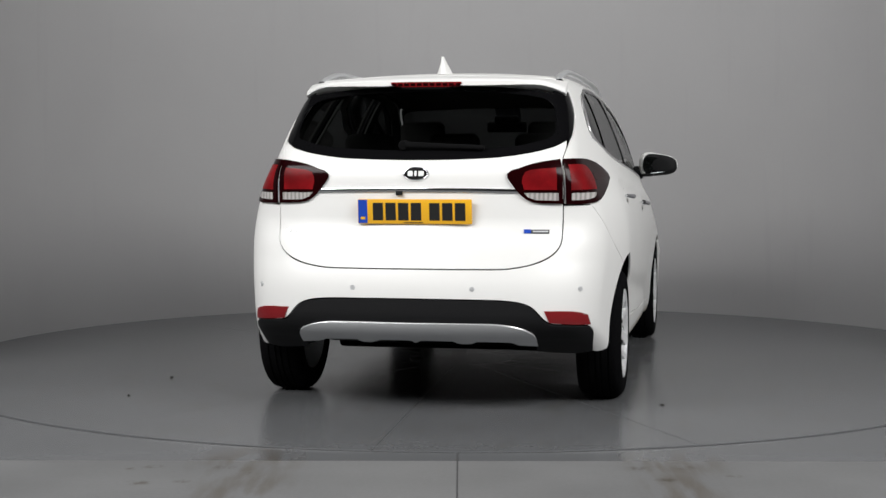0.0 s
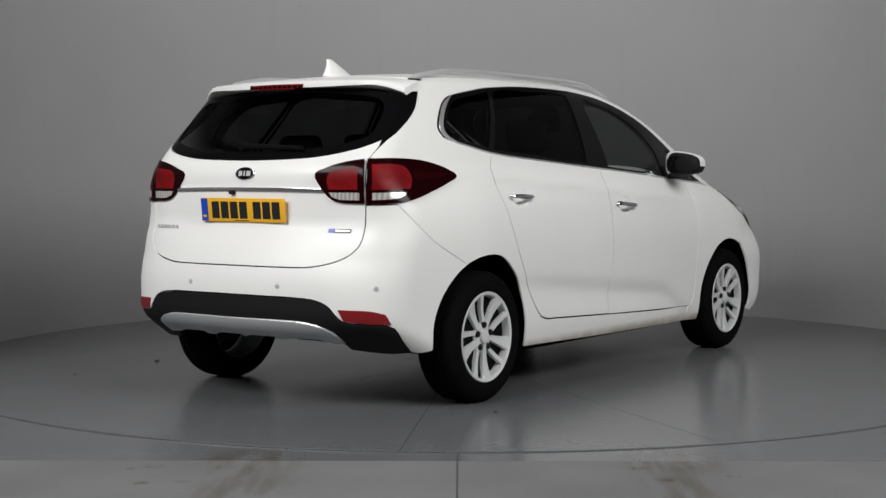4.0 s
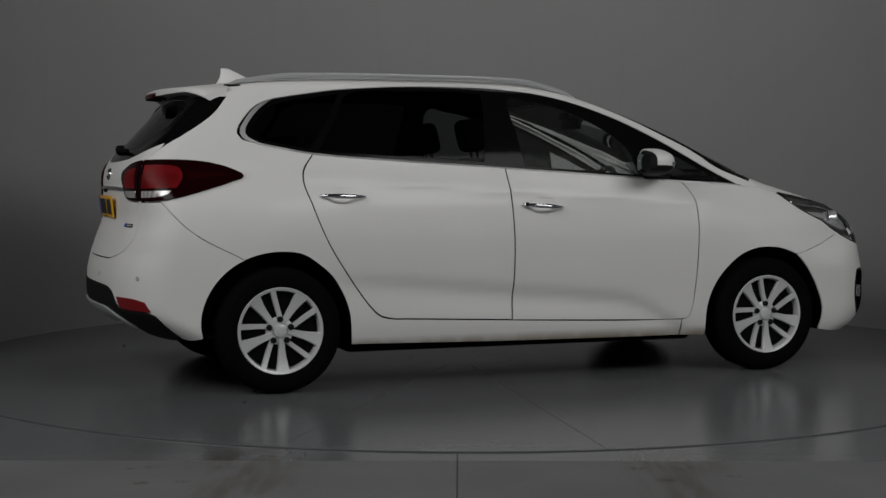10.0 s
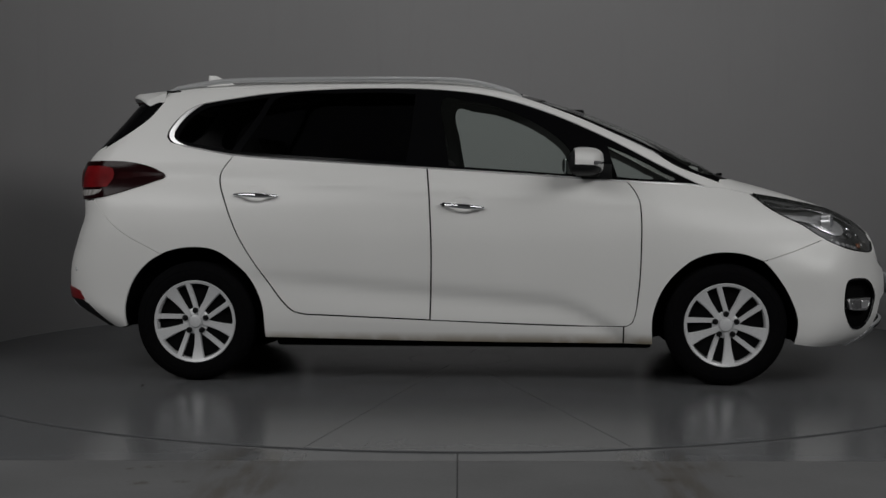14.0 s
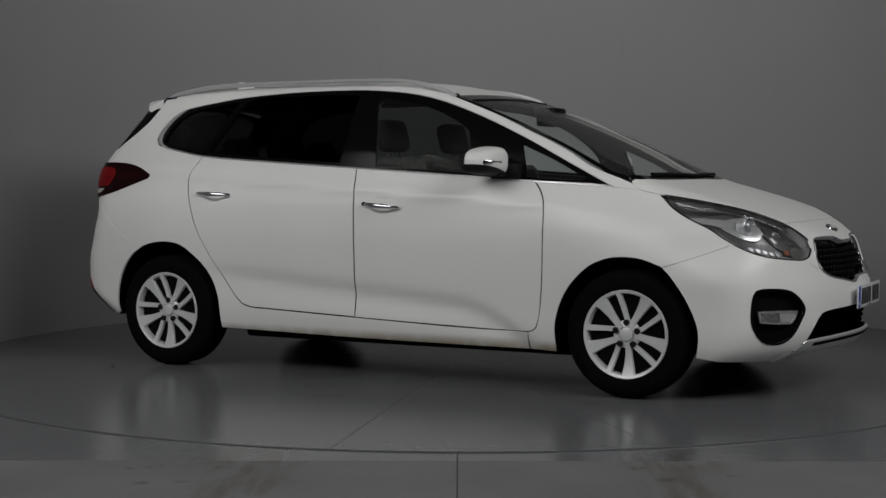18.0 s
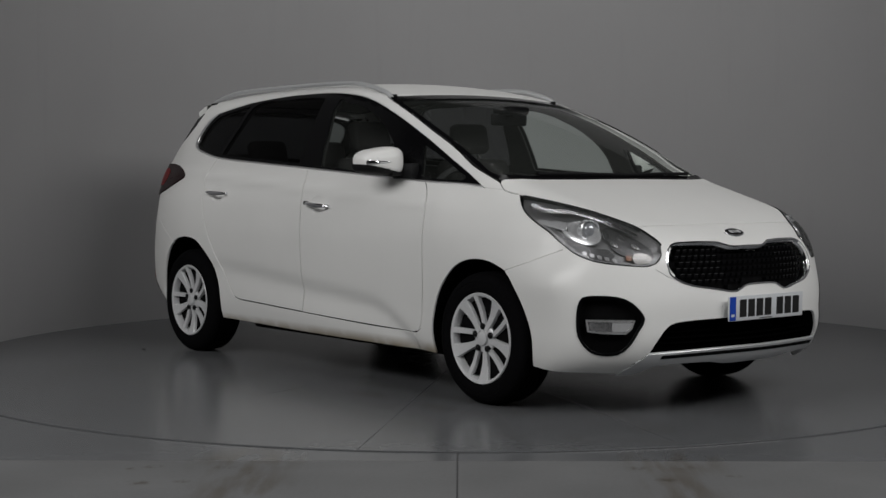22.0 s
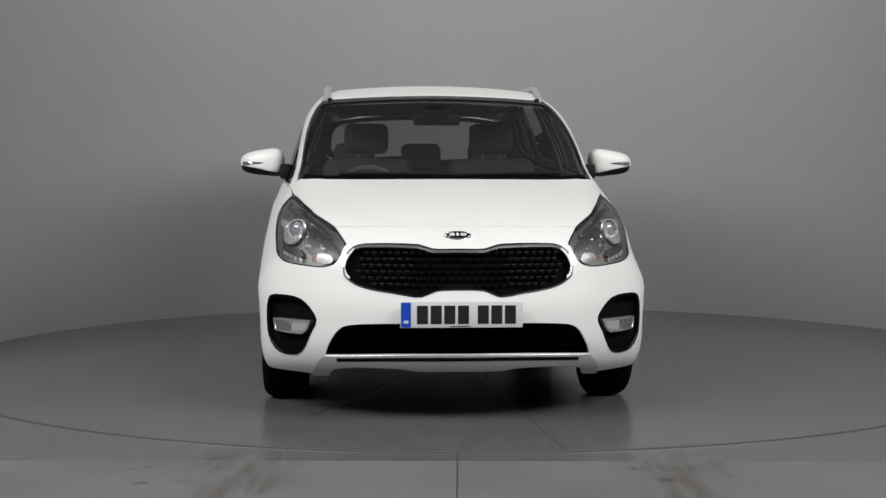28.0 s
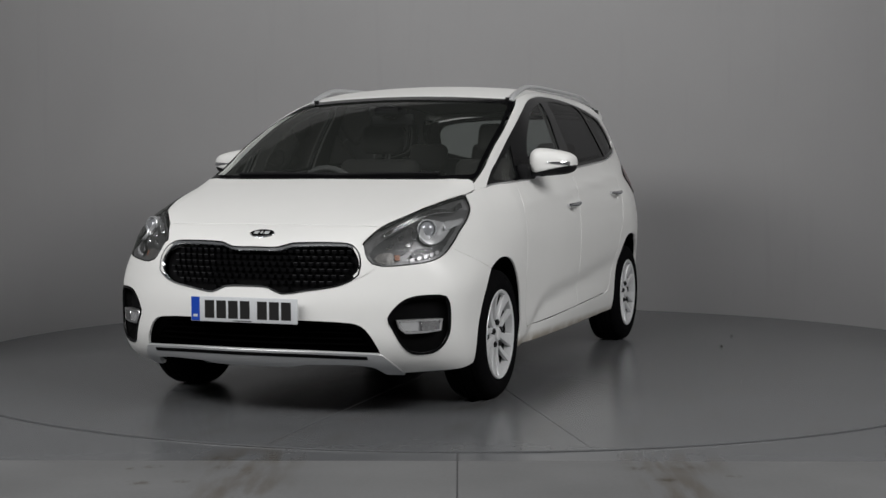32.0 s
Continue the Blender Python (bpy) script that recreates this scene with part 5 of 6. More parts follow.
def spoiler_mesh():
    bm = bmesh.new()
    rows = []
    ny, chord = 45, [0.0, 0.25, 0.5, 0.75, 0.92, 0.98, 1.0]
    for i in range(ny):
        y = -0.622 + 1.244 * i / (ny - 1)
        a = abs(y)
        x0 = -1.545
        x1 = SPOILER_TIP + 0.40 * a * a + 1.1 * max(0, a - 0.45) ** 2
        drop = 0.0 if a < 0.48 else 1.5 * (a - 0.48) ** 2
        slim = min(1, max(0, (a - 0.18) / 0.40))
        slim = slim * slim * (3 - 2 * slim)
        wing = min(1, max(0, (a - 0.34) / 0.24))
        wing = wing * wing * (3 - 2 * wing)
        row = []
        for t in chord:
            x = x0 + (x1 - x0) * t
            z = float(TOP_LINE(x)) - 0.068 * a * a - drop * (0.3 + t) - 0.006 * (t > 0.95) - (0.004 if t == 1.0 else 0)
            if t == 0.0:
                z -= 0.003
            row.append(bm.verts.new((x, y, z)))
        for t in (1.0, 0.97, 0.8, 0.5, 0.15):
            x = x0 + (x1 - x0) * t
            z = float(TOP_LINE(x0 + (x1 - x0) * min(t, 1))) - 0.068 * a * a - drop * (0.3 + t) - 0.032 + 0.012 * slim * t - 0.026 * (1 - t) - 0.024 * wing * (1 - t ** 4)
            row.append(bm.verts.new((x, y, z)))
        rows.append(row)
    for p, q in zip(rows, rows[1:]):
        for k in range(len(p) - 1):
            bm.faces.new((p[k], q[k], q[k + 1], p[k + 1]))
    bm.faces.new(rows[0])
    bm.faces.new(rows[-1][::-1])
    bmesh.ops.recalc_face_normals(bm, faces=bm.faces)
    return bm


spoiler = part("roof_spoiler", spoiler_mesh(), PAINT, tailgate, "white roof spoiler over the rear window")


def brake_bar(half, z_off, h, depth, n=16):
    bm = bmesh.new()
    rows = []
    for i in range(n + 1):
        y = -half + 2 * half * i / n
        x1 = SPOILER_TIP + 0.40 * y * y
        z = float(TOP_LINE(x1)) - 0.068 * y * y + z_off
        taper = 1 - 0.55 * (abs(y) / half) ** 4
        rows.append([bm.verts.new((x1 - 0.005, y, z)), bm.verts.new((x1 - 0.003, y, z - h * taper)), bm.verts.new((x1 + depth, y, z - h * taper - 0.004)), bm.verts.new((x1 + depth, y, z))])
    for p, q in zip(rows, rows[1:]):
        for k in range(4):
            bm.faces.new((p[k], q[k], q[(k + 1) % 4], p[(k + 1) % 4]))
    bm.faces.new(rows[0][::-1])
    bm.faces.new(rows[-1])
    bmesh.ops.recalc_face_normals(bm, faces=bm.faces)
    return bm


brake = part("brake_lamp", brake_bar(0.165, -0.016, 0.024, 0.05), BRIGHT_RED, spoiler, "red high-level brake lamp")
part("brake_lamp_housing", brake_bar(0.12, -0.039, 0.010, 0.07), DARK_GAP, spoiler)
for i in range(11):
    y = -0.15 + 0.03 * i
    x1 = SPOILER_TIP + 0.40 * y * y
    z = float(TOP_LINE(x1)) - 0.068 * y * y
    part("brake_cell", box_mesh(x1 - 0.0065, x1 + 0.010, y - 0.011, y + 0.011, z - 0.034, z - 0.022, 0.001, 1), TAIL_RED, spoiler)


def fin_mesh():
    bm = bmesh.new()
    rows = []
    for t in np.linspace(0, 1, 9):
        x_front, x_back = -1.240 - 0.178 * t ** 1.1, -1.486 + 0.010 * math.sin(t * 3) + 0.026 * t
        z = 1.567 + 0.087 * t
        w = 0.034 * (1 - t) ** 1.2 + 0.0055
        row = []
        for k in range(16):
            a = 2 * math.pi * k / 16
            c = math.cos(a)
            mid, half = (x_front + x_back) / 2, (x_front - x_back) / 2
            row.append(bm.verts.new((mid + half * c, w * math.sin(a) * (1 - 0.45 * max(0, c)), z)))
        rows.append(row)
    for p, q in zip(rows, rows[1:]):
        for k in range(16):
            bm.faces.new((p[k], p[(k + 1) % 16], q[(k + 1) % 16], q[k]))
    bm.faces.new(rows[-1])
    return bm


part("aerial_fin", fin_mesh(), PAINT, roof, "white shark-fin aerial")

for s in (-1, 1):
    bm = bmesh.new()
    rows = []
    for t in np.linspace(0, 1, 41):
        x = 0.355 - 1.90 * t
        y = 0.604 - 0.008 * (2 * t - 1) ** 2 - 0.026 * t
        zr = float(lay("top", np.array([[x, -y]]))[0][2])
        h = 0.031 * min(1, (min(t, 1 - t) / 0.16)) ** 0.7
        wide, tall = 0.017, 0.0135
        row = []
        for k in range(10):
            a = 2 * math.pi * k / 10
            row.append(bm.verts.new((x, s * (y + wide * math.cos(a)), zr + h + tall * math.sin(a) - (0.010 if t in (0.0, 1.0) else 0))))
        rows.append(row)
    for p, q in zip(rows, rows[1:]):
        for k in range(10):
            bm.faces.new((p[k], p[(k + 1) % 10], q[(k + 1) % 10], q[k]))
    bm.faces.new(rows[0])
    bm.faces.new(rows[-1][::-1])
    bmesh.ops.recalc_face_normals(bm, faces=bm.faces)
    rail = part("roof_rail", bm, SILVER, roof, "silver raised roof rail")
    for x, l in ((0.33, 0.035), (-1.515, 0.05)):
        zr = float(lay("top", np.array([[x, -0.58]]))[0][2])
        part("rail_foot", box_mesh(x - l * 0.8, x + l * 0.8, s * 0.578 - 0.012, s * 0.578 + 0.012, zr - 0.010, zr + 0.003, 0.003), BLACK_PLASTIC, rail)


# -- door mirrors
def mirror_shell(keep):
    bm = bmesh.new()
    bmesh.ops.create_uvsphere(bm, u_segments=40, v_segments=24, radius=1.0)
    for v in bm.verts:
        x, y, z = v.co
        f = (abs(x) ** 3.4 + abs(y) ** 3.4 + abs(z) ** 3.4) ** (-1 / 3.4)
        x, y, z = x * f, y * f, z * f
        if x < 0:
            x *= 0.45
        outer = (1 - y) / 2
        z = z * (1 - 0.36 * outer) - 0.12 * outer
        v.co = (0.672 + 0.112 * x - 0.040 * outer, -0.933 + 0.113 * y, 1.152 + 0.080 * z)
    if keep:
        for co, no in (((0, -0.90, 1.106), (0, 0.20, 1.0)), ((0.626, 0, 0), (1, 0, 0.0))):
            bmesh.ops.bisect_plane(bm, geom=bm.verts[:] + bm.edges[:] + bm.faces[:], plane_co=co, plane_no=no, clear_inner=True)
    return bm


for left in (False, True):
    k = 1 if left else 0
    shell = part("door_mirror", placed(mirror_shell(False), Matrix.Identity(4), left), BLACK_PLASTIC, car, "white-capped door mirror with a chrome repeater strip")
    cap = part("mirror_cap", placed(mirror_shell(True), Matrix.Identity(4), left), PAINT, shell)
    sol = cap.modifiers.new("thickness", "SOLIDIFY")
    sol.thickness, sol.offset = 0.004, 1.0
    bm = bmesh.new()
    rows = []
    for t in np.linspace(0, 1, 12):
        y = -1.0430 + 0.125 * t
        h = 0.0105 * (1 - t) ** 0.8 + 0.0012
        row = []
        for dz in (h, 0.0, -h):
            z = 1.142 + 0.004 * t + dz
            outer = (1 - (y + 0.933) / 0.113) / 2
            yy, zz = abs(y + 0.933) / 0.113, abs((z - 1.152) / 0.080 + 0.12 * outer) / (1 - 0.36 * outer)
            xx = max(0.02, 1 - yy ** 3.4 - zz ** 3.4) ** (1 / 3.4)
            row.append(bm.verts.new((0.672 + 0.112 * xx - 0.040 * outer + 0.007 + (0.003 if dz == 0 else 0), y, z)))
        rows.append(row)
    for p, q in zip(rows, rows[1:]):
        for j in range(2):
            bm.faces.new((p[j], q[j], q[j + 1], p[j + 1]))
    bmesh.ops.recalc_face_normals(bm, faces=bm.faces)
    part("repeater_strip", placed(bm, Matrix.Identity(4), left), CHROME, shell)
    bm = revolve([(0, 0), (1.0, 0.0), (1.0, 0.1)], 40, "x")
    for v in bm.verts:
        f = (abs(v.co.y) ** 3 + abs(v.co.z) ** 3) ** (1 / 3) / max(1e-9, math.hypot(v.co.y, v.co.z)) if math.hypot(v.co.y, v.co.z) > 1e-6 else 1
        v.co = (0.6145 - 0.02 * (1 - v.co.y) / 2 + v.co.x * 0.05, -0.932 + 0.092 * v.co.y / f, 1.148 - 0.004 * (1 - v.co.y) + 0.058 * v.co.z / f * (0.80 + 0.20 * v.co.y))
    part("mirror_glass", placed(bm, Matrix.Identity(4), left), MIRROR_GLASS, shell)
    part("mirror_arm", placed(box_mesh(0.665, 0.755, -0.90, -0.785, 1.076, 1.112, 0.012), Matrix.Identity(4), left), BLACK_PLASTIC, shell)
    part("mirror_base", placed(box_mesh(0.66, 0.82, -0.835, -0.775, 1.062, 1.14, 0.012), Matrix.Identity(4), left), BLACK_PLASTIC, shell)


# -- door handles
def handle_bar(x0, x1, z0, z1, left):
    bm = bmesh.new()
    rows = []
    n = 15
    for i in range(n):
        t = i / (n - 1)
        x, z = x0 + (x1 - x0) * t, z0 + (z1 - z0) * t
        p = lay("side", np.array([[x, z]]))[0]
        w = 0.0125 * math.sin(math.pi * (0.10 + 0.80 * t)) ** 0.5
        out = 0.006 + 0.034 * math.sin(math.pi * t) ** 0.7
        row = []
        for a in range(10):
            c, s = math.cos(2 * math.pi * a / 10), math.sin(2 * math.pi * a / 10)
            row.append(bm.verts.new((x, p[1] - out - 0.010 * c, z + w * s)))
        rows.append(row)
    for p, q in zip(rows, rows[1:]):
        for a in range(10):
            bm.faces.new((p[a], p[(a + 1) % 10], q[(a + 1) % 10], q[a]))
    bm.faces.new(rows[0])
    bm.faces.new(rows[-1][::-1])
    bmesh.ops.recalc_face_normals(bm, faces=bm.faces)
    return placed(bm, Matrix.Identity(4), left)


for left in (False, True):
    for doors, x0, x1, z0, z1 in ((rear_doors, -1.136, -0.905, 0.980, 0.973), (front_doors, -0.060, 0.166, 0.930, 0.915)):
        door = doors[1 if left else 0]
        part("door_handle", handle_bar(x0, x1, z0, z1, left), CHROME, door, "chrome pull handle")
        cup = CUP_REAR if doors is rear_doors else CUP_FRONT
        skin("handle_cup", "side", [inset(cup, -0.001)], PAINT, door, out=-0.001, edge=0, step=0.012, left=left, shape=recess(cup, 0.034, 0.030))
    if not left:
        p = lay("side", np.array([[-0.040, 0.931]]))[0]
        part("key_lock", placed(revolve([(0, 0.0), (0.009, 0.0), (0.011, 0.004), (0.011, 0.02)], 20, "y"), Matrix.Translation((p[0], p[1] - 0.030, p[2]))), BOLT_DARK, front_doors[0])

# -- wipers
glass_pts = lay("back", np.array([[0.06, 1.215], [-0.30, 1.203]]))
bm = bmesh.new()
for a, b, r in ((glass_pts[0], glass_pts[1], 0.011),):
    d = Vector(b) - Vector(a)
    m = Matrix.Translation((Vector(a) + Vector(b)) / 2 + Vector((-0.022, 0, 0.0))) @ d.to_track_quat("Z", "Y").to_matrix().to_4x4()
    bmesh.ops.create_cone(bm, segments=10, radius1=0.016, radius2=0.010, depth=d.length, cap_ends=True, matrix=m)
wiper = part("rear_wiper", bm, DARK_GAP, tailgate, "black rear wiper resting along the window")
hub_p = lay("back", np.array([[0.07, 1.213]]))[0]
part("wiper_hub", placed(revolve([(0, 0.03), (0.018, 0.03), (0.024, 0.022), (0.026, -0.01)], 20, "x"), Matrix.Translation(hub_p) @ pose(0, 0, 0, 0, 0, 180)), DARK_GAP, wiper)
for s, y0, y1 in ((1, -0.52, 0.04), (1, 0.02, 0.56)):
    bm = bmesh.new()
    ps = lay("top", np.array([[1.452 - 0.17 * (y0 + (y1 - y0) * t) ** 2 - 0.012 * math.sin(3 * t), y0 + (y1 - y0) * t] for t in np.linspace(0, 1, 12)]))
    rows = []
    for p in ps:
        rows.append([bm.verts.new((p[0] + 0.010 * math.cos(a), p[1], p[2] + 0.004 + 0.009 * math.sin(a))) for a in np.linspace(0, 2 * math.pi, 7)[:-1]])
    for p, q in zip(rows, rows[1:]):
        for k in range(6):
            bm.faces.new((p[k], p[(k + 1) % 6], q[(k + 1) % 6], q[k]))
    bmesh.ops.recalc_face_normals(bm, faces=bm.faces)
    part("front_wiper", bm, BLACK_PLASTIC, cowl, "black windscreen wiper")


# -- wheels
def tyre_mesh():
    prof = [(0.206, -0.088), (0.214, -0.098), (0.226, -0.103), (0.245, -0.106), (0.262, -0.1065), (0.270, -0.104), (0.272, -0.106), (0.285, -0.102), (0.298, -0.094), (0.308, -0.083), (0.3135, -0.070)]
    half = prof + [(0.3150, -0.052), (0.3090, -0.051), (0.3090, -0.043), (0.3155, -0.042), (0.3160, -0.018), (0.3095, -0.017), (0.3095, -0.009), (0.3160, -0.008)]
    half = [(0.2135 + (r - 0.2135) * 0.961 if r > 0.2135 else r, h) for r, h in half]
    return revolve(half + [(r, -h) for r, h in half[::-1]], 72, "y")


def rim_mesh():
    return revolve([(0.2135, -0.092), (0.2155, -0.098), (0.2120, -0.1035), (0.1995, -0.0990), (0.1970, -0.090), (0.1940, -0.060), (0.190, -0.02), (0.188, 0.06), (0.206, 0.095), (0.209, 0.085)], 72, "y")


def spoke_mesh(rim_angle, hub_angle, w_rim, w_hub, flare):
    """A straight spoke from the hub to the rim that widens outwards."""
    bm = bmesh.new()
    inner, outer = (r * np.array((math.cos(radians(a)), math.sin(radians(a)))) for r, a in ((0.040, hub_angle), (0.2035, rim_angle)))
    c, s = (outer - inner) / np.linalg.norm(outer - inner)
    rows = []
    for t in np.linspace(0, 1, 12):
        x, z = inner + (outer - inner) * t
        w = w_hub + (w_rim - w_hub) * t ** flare
        face = -0.084 - 0.016 * t + 0.010 * math.sin(math.pi * t)
        row = []
        for side, y in ((-0.86, face), (-1, face + 0.004), (-1.05, face + 0.018), (1.05, face + 0.018), (1, face + 0.004), (0.86, face)):
            row.append(bm.verts.new((x - side * w / 2 * s, y, z + side * w / 2 * c)))
        rows.append(row)
    for p, q in zip(rows, rows[1:]):
        for k in range(6):
            bm.faces.new((p[k], p[(k + 1) % 6], q[(k + 1) % 6], q[k]))
    bm.faces.new(rows[0])
    bm.faces.new(rows[-1][::-1])
    bmesh.ops.recalc_face_normals(bm, faces=bm.faces)
    return bm


WHEEL_X = {"front": 1.402, "rear": -1.342}
for x in WHEEL_X.values():
    for left in (False, True):
        mm = pose(x, 0.776 if left else -0.776, 0.318, 0, 0, 180 if left else 0)
        w = part("wheel", placed(rim_mesh(), mm), ALLOY, car, "silver alloy wheel with five pairs of spokes")
        part("tyre", placed(tyre_mesh(), mm), RUBBER, w, "black road tyre")
        for k in range(5):
            part("spoke", placed(spoke_mesh(58 + 72 * k, 66 + 72 * k, 0.072, 0.030, 2.2), mm), ALLOY, w)
            part("spoke", placed(spoke_mesh(101 + 72 * k, 75 + 72 * k, 0.028, 0.023, 1.5), mm), ALLOY, w)
            a = radians(90 + 72 * k)
            part("wheel_bolt", placed(revolve([(0, -0.0935), (0.0075, -0.0935), (0.009, -0.091), (0.0095, -0.0885), (0.0150, -0.0885), (0.0160, -0.060)], 16, "y"), mm @ pose(0.057 * math.cos(a), 0, 0.057 * math.sin(a))), BOLT_DARK, w)
        part("hub_cap", placed(revolve([(0, -0.095), (0.024, -0.0945), (0.031, -0.092), (0.0335, -0.087), (0.034, -0.06)], 32, "y"), mm), ALLOY, w)
        part("hub_disc", placed(revolve([(0.0, -0.080), (0.060, -0.079), (0.069, -0.072), (0.071, -0.05)], 40, "y"), mm), ALLOY, w)
        part("brake_disc", placed(revolve([(0.05, -0.015), (0.140, -0.015), (0.141, -0.005), (0.05, -0.005)], 48, "y"), mm), BRAKE_STEEL, w)
        # Added black disc that stands for the shade seen between the spokes.
        part("spoke_shade_disc", placed(revolve([(0.04, -0.064), (0.190, -0.064), (0.191, -0.058), (0.04, -0.058)], 48, "y"), mm), DARK_GAP, w)
        ca = 150 if x > 0 else 20
        part("brake_caliper", placed(box_mesh(-0.035, 0.035, -0.052, 0.02, 0.095, 0.150, 0.012), mm @ pose(0, 0, 0, 0, ca - 90, 0)), BRAKE_STEEL, w)

# -- wheel arch linings, underside
REAR_ARCH = [(-1.735, 0.272), (-1.722, 0.40), (-1.688, 0.505), (-1.635, 0.590), (-1.560, 0.650), (-1.49, 0.684), (-1.43, 0.701), (-1.345, 0.710), (-1.25, 0.701), (-1.176, 0.667), (-1.062, 0.564), (-0.990, 0.417), (-0.972, 0.236)]
FRONT_ARCH = [(1.026, 0.218), (1.029, 0.369), (1.088, 0.518), (1.200, 0.636), (1.30, 0.682), (1.395, 0.694), (1.49, 0.684), (1.590, 0.650), (1.668, 0.585), (1.722, 0.488), (1.752, 0.361), (1.756, 0.222)]
for outline, x in ((FRONT_ARCH, WHEEL_X["front"]), (REAR_ARCH, WHEEL_X["rear"])):
    edge_line = np.array(curve(outline, step=0.035))
    lip = lay("side", edge_line)
    for s in (-1, 1):
        bm = bmesh.new()
        rows = []
        for (ex, ez), p in zip(edge_line, lip):
            out_x, out_z = ex + (ex - x) * 0.035, ez + (ez - 0.316) * 0.035
            y = abs(p[1])
            rows.append([bm.verts.new(q) for q in ((ex + (ex - x) * 0.012, s * (y - 0.012), ez + (ez - 0.316) * 0.012), (out_x, s * (y - 0.03), out_z), (out_x, s * 0.62, out_z), (x + (ex - x) * 0.8, s * 0.57, 0.316 + (ez - 0.316) * 0.8), (x + (ex - x) * 0.1, s * 0.56, 0.316 + (ez - 0.316) * 0.1))])
        for p, q in zip(rows, rows[1:]):
            for k in range(4):
                bm.faces.new((p[k], q[k], q[k + 1], p[k + 1]))
        bmesh.ops.recalc_face_normals(bm, faces=bm.faces)
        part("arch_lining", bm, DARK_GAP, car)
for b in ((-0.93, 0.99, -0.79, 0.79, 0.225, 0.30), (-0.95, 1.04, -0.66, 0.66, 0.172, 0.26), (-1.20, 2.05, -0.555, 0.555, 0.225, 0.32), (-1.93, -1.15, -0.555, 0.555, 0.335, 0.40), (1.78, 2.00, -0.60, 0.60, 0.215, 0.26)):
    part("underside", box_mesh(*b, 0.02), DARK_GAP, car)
part("exhaust_silencer", box_mesh(-1.80, -1.58, 0.12, 0.50, 0.30, 0.38, 0.035, 3), BRAKE_STEEL, car, "dull steel exhaust silencer")
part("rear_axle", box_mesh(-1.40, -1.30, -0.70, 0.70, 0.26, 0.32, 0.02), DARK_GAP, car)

# -- cabin
skin("headlining", "top", [flat_loop(roof_half + roof_left, gap=0.03)], HEADLINER, car, out=-0.035, edge=0.01, step=0.10)
pair("pillar_trim", "side", [flat_loop([*BELT[1:-1]] + [(*BELT[-1], 1)] + DLO_REAR[1:-1] + [(1.285, 1.030, 1)], gap=-0.02)] + [flat_loop(p, gap=-0.008) for p, mt in PANES.values()], PILLAR_TRIM, car, out=-0.022, edge=0.012, step=0.06)
pair("door_lining", "side", [flat_loop([(-0.88, 0.45, 1), (0.92, 0.42, 1), (0.95, 1.00, 1), (0.88, 1.045), (-0.131, 1.110), (-1.15, 1.178), (-1.45, 1.22, 1), (-1.45, 0.80, 1), (-1.15, 0.78)])], TRIM_DARK, car, out=-0.055, edge=0.02, step=0.08)


def dash_mesh():
    bm = bmesh.new()
    rows = []
    for i in range(25):
        y = -0.74 + 1.48 * i / 24
        hump = 0.030 * math.exp(-((y + 0.37) / 0.20) ** 2)
        edge = 0.55 * max(0, abs(y) - 0.60) ** 2
        prof = [(1.40 - 0.18 * y * y, 1.020), (1.20, 1.025), (1.0, 1.015 + hump * 0.4), (0.86, 1.005 + hump), (0.80, 0.985 + hump), (0.79, 0.93), (0.84, 0.80), (0.90, 0.60), (0.95, 0.40)]
        rows.append([bm.verts.new((x, y, z - edge)) for x, z in prof])
    for p, q in zip(rows, rows[1:]):
        for k in range(8):
            bm.faces.new((p[k], q[k], q[k + 1], p[k + 1]))
    bmesh.ops.recalc_face_normals(bm, faces=bm.faces)
    return bm


part("dashboard", dash_mesh(), TRIM_DARK, car, "dark grained dashboard")
bm = bmesh.new()
rows = []
for i in range(36):
    a = 2 * math.pi * i / 36
    rows.append([bm.verts.new(((0.016 * math.sin(b)), (0.182 + 0.016 * math.cos(b)) * math.cos(a), (0.182 + 0.016 * math.cos(b)) * math.sin(a))) for b in np.linspace(0, 2 * math.pi, 9)[:-1]])
for i in range(36):
    p, q = rows[i], rows[(i + 1) % 36]
    for k in range(8):
        bm.faces.new((p[k], q[k], q[(k + 1) % 8], p[(k + 1) % 8]))
wheel_pose = pose(0.60, -0.37, 0.955, 0, 24, 0)
steer = part("steering_wheel", placed(bm, wheel_pose), TRIM_DARK, car, "black leather steering wheel")
part("steering_boss", placed(box_mesh(-0.02, 0.05, -0.07, 0.07, -0.06, 0.05, 0.02), wheel_pose), TRIM_DARK, steer)
part("steering_spoke", placed(box_mesh(-0.01, 0.02, -0.175, 0.175, -0.018, 0.018, 0.008), wheel_pose), TRIM_DARK, steer)


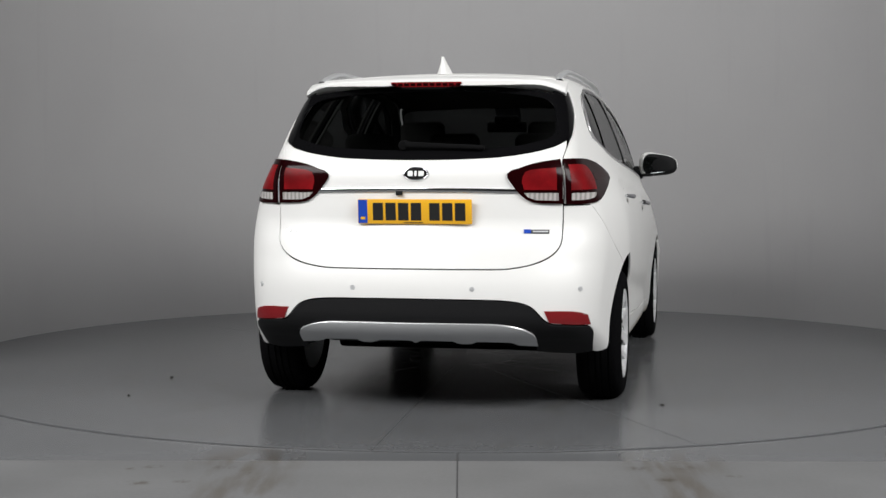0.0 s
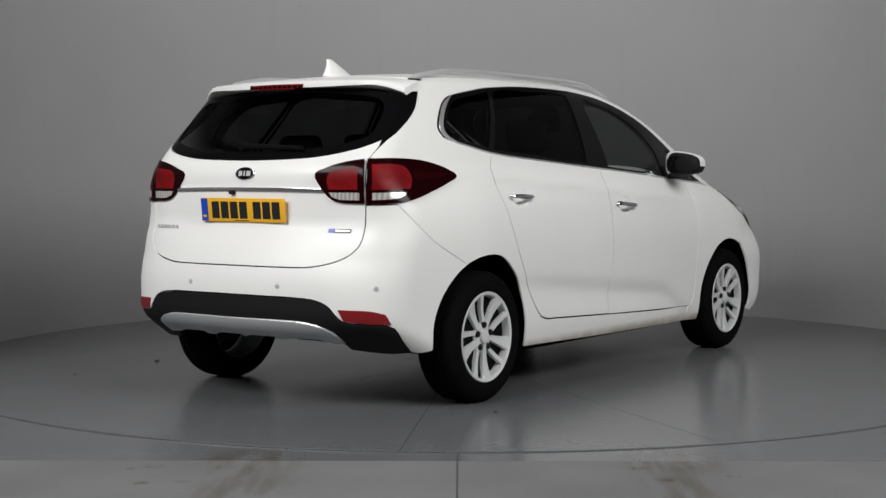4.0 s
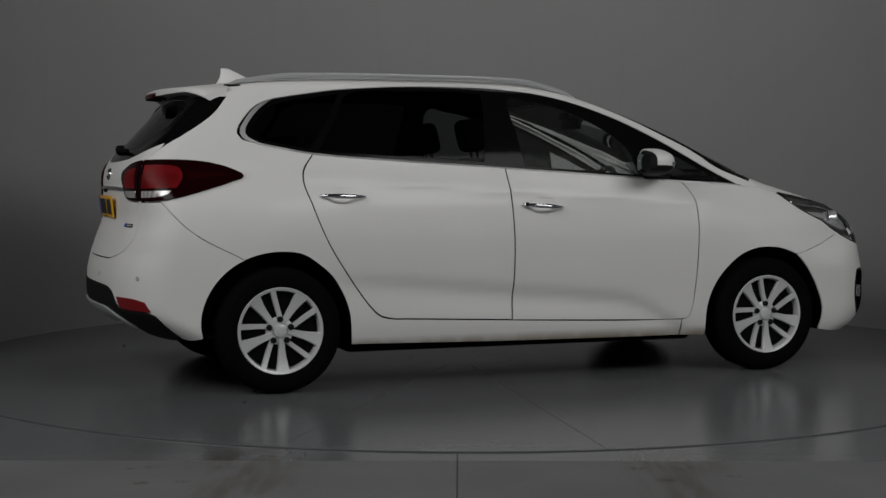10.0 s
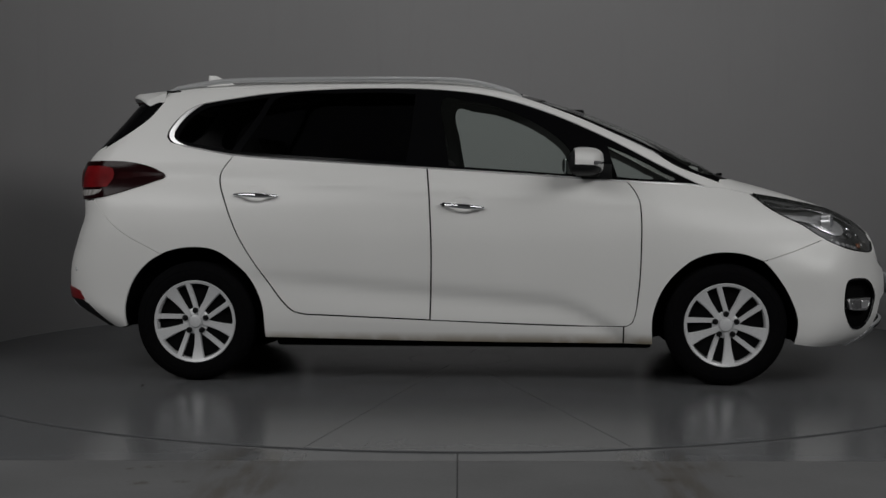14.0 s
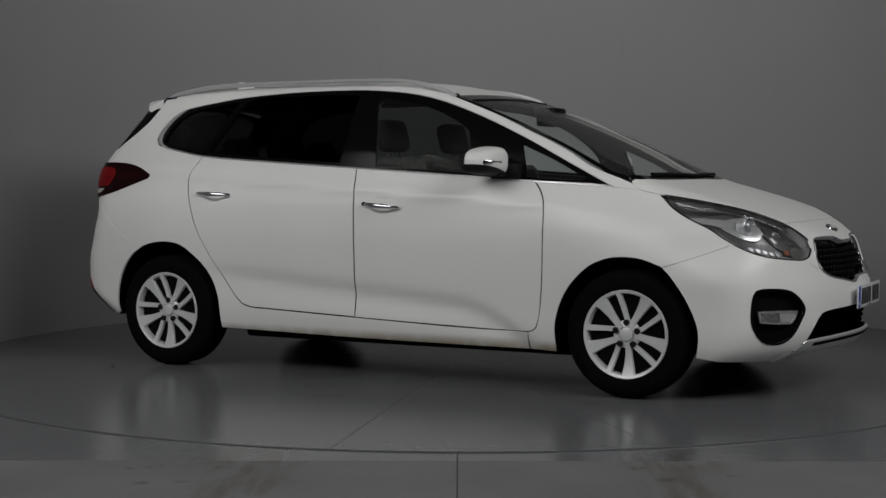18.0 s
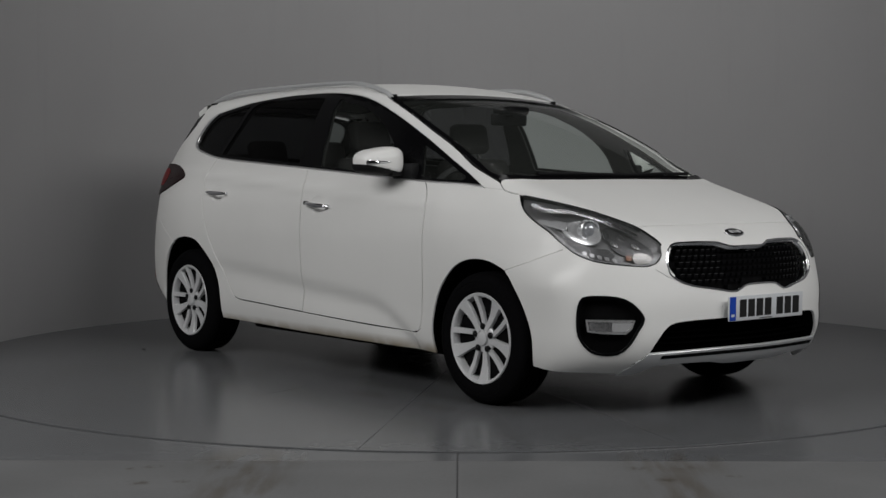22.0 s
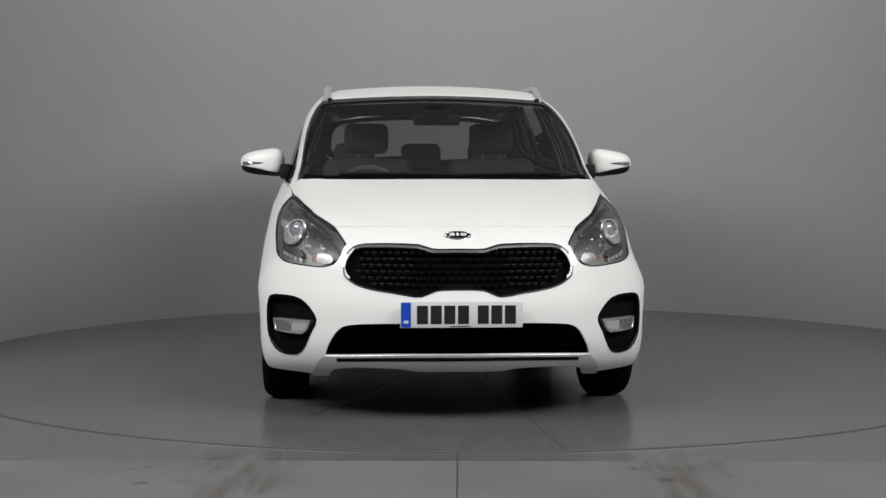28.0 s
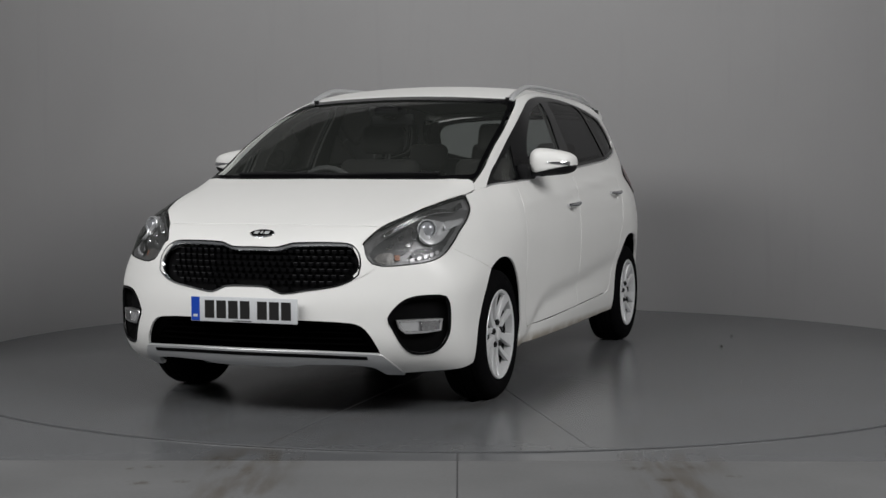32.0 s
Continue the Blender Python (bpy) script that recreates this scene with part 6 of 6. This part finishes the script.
def seat(x, y, w, h, rake, headrest=True):
    """A seat: cushion, leaning back, headrest on two bars."""
    cushion = part("seat", box_mesh(x - 0.02, x + 0.50, y - w / 2, y + w / 2, 0.42, 0.60, 0.06, 4), SEAT_CLOTH, car, "charcoal cloth seat")
    m = pose(x, y, 0.56, 0, -rake, 0)
    part("backrest", placed(box_mesh(-0.07, 0.06, -w / 2, w / 2, 0, h, 0.055, 4), m), SEAT_CLOTH, cushion)
    for s in (-1, 1):
        part("bolster", placed(box_mesh(0.02, 0.10, s * (w / 2 - 0.05) - 0.045, s * (w / 2 - 0.05) + 0.045, 0.06, h - 0.10, 0.035, 3), m), SEAT_CLOTH, cushion)
    if headrest:
        part("headrest", placed(box_mesh(-0.045, 0.05, -0.13, 0.13, h + 0.035, h + 0.215, 0.042, 4), m), SEAT_CLOTH, cushion)
        for s in (-1, 1):
            part("headrest_bar", placed(box_mesh(-0.006, 0.006, s * 0.05 - 0.006, s * 0.05 + 0.006, h - 0.03, h + 0.06, 0.002, 1), m), TRIM_DARK, cushion)


seat(0.02, -0.37, 0.51, 0.635, 14)
seat(0.02, 0.37, 0.51, 0.635, 14)
for y in (-0.44, 0.0, 0.44):
    seat(-0.92, y, 0.42, 0.55, 18)
stalk = part("interior_mirror", box_mesh(0.60, 0.625, -0.125, 0.125, 1.350, 1.415, 0.012, 3), GRILLE_BLACK, car, "dark interior rear-view mirror")
part("mirror_stalk", box_mesh(0.61, 0.68, -0.03, 0.03, 1.39, 1.442, 0.012), GRILLE_BLACK, stalk)
part("sensor_cover", box_mesh(0.56, 0.70, -0.075, 0.075, 1.405, 1.452, 0.015), GRILLE_BLACK, stalk)


def motions():
    car_rows, table_rows = [], []
    for t in range(33):
        heading = FIRST_HEADING + TURN_RATE * t
        car_rows.append((t, pose(0, 0, 0, 0, 0, heading) @ pose(CAR_AHEAD, CAR_SHIFT, 0)))
        table_rows.append((t, pose(0, 0, 0, 0, 0, heading)))
    walk(car, car_rows)
    walk(turntable, table_rows)
    for flake, spot in FLAKES:
        walk(flake, [(t, m @ spot) for t, m in table_rows])


motions()
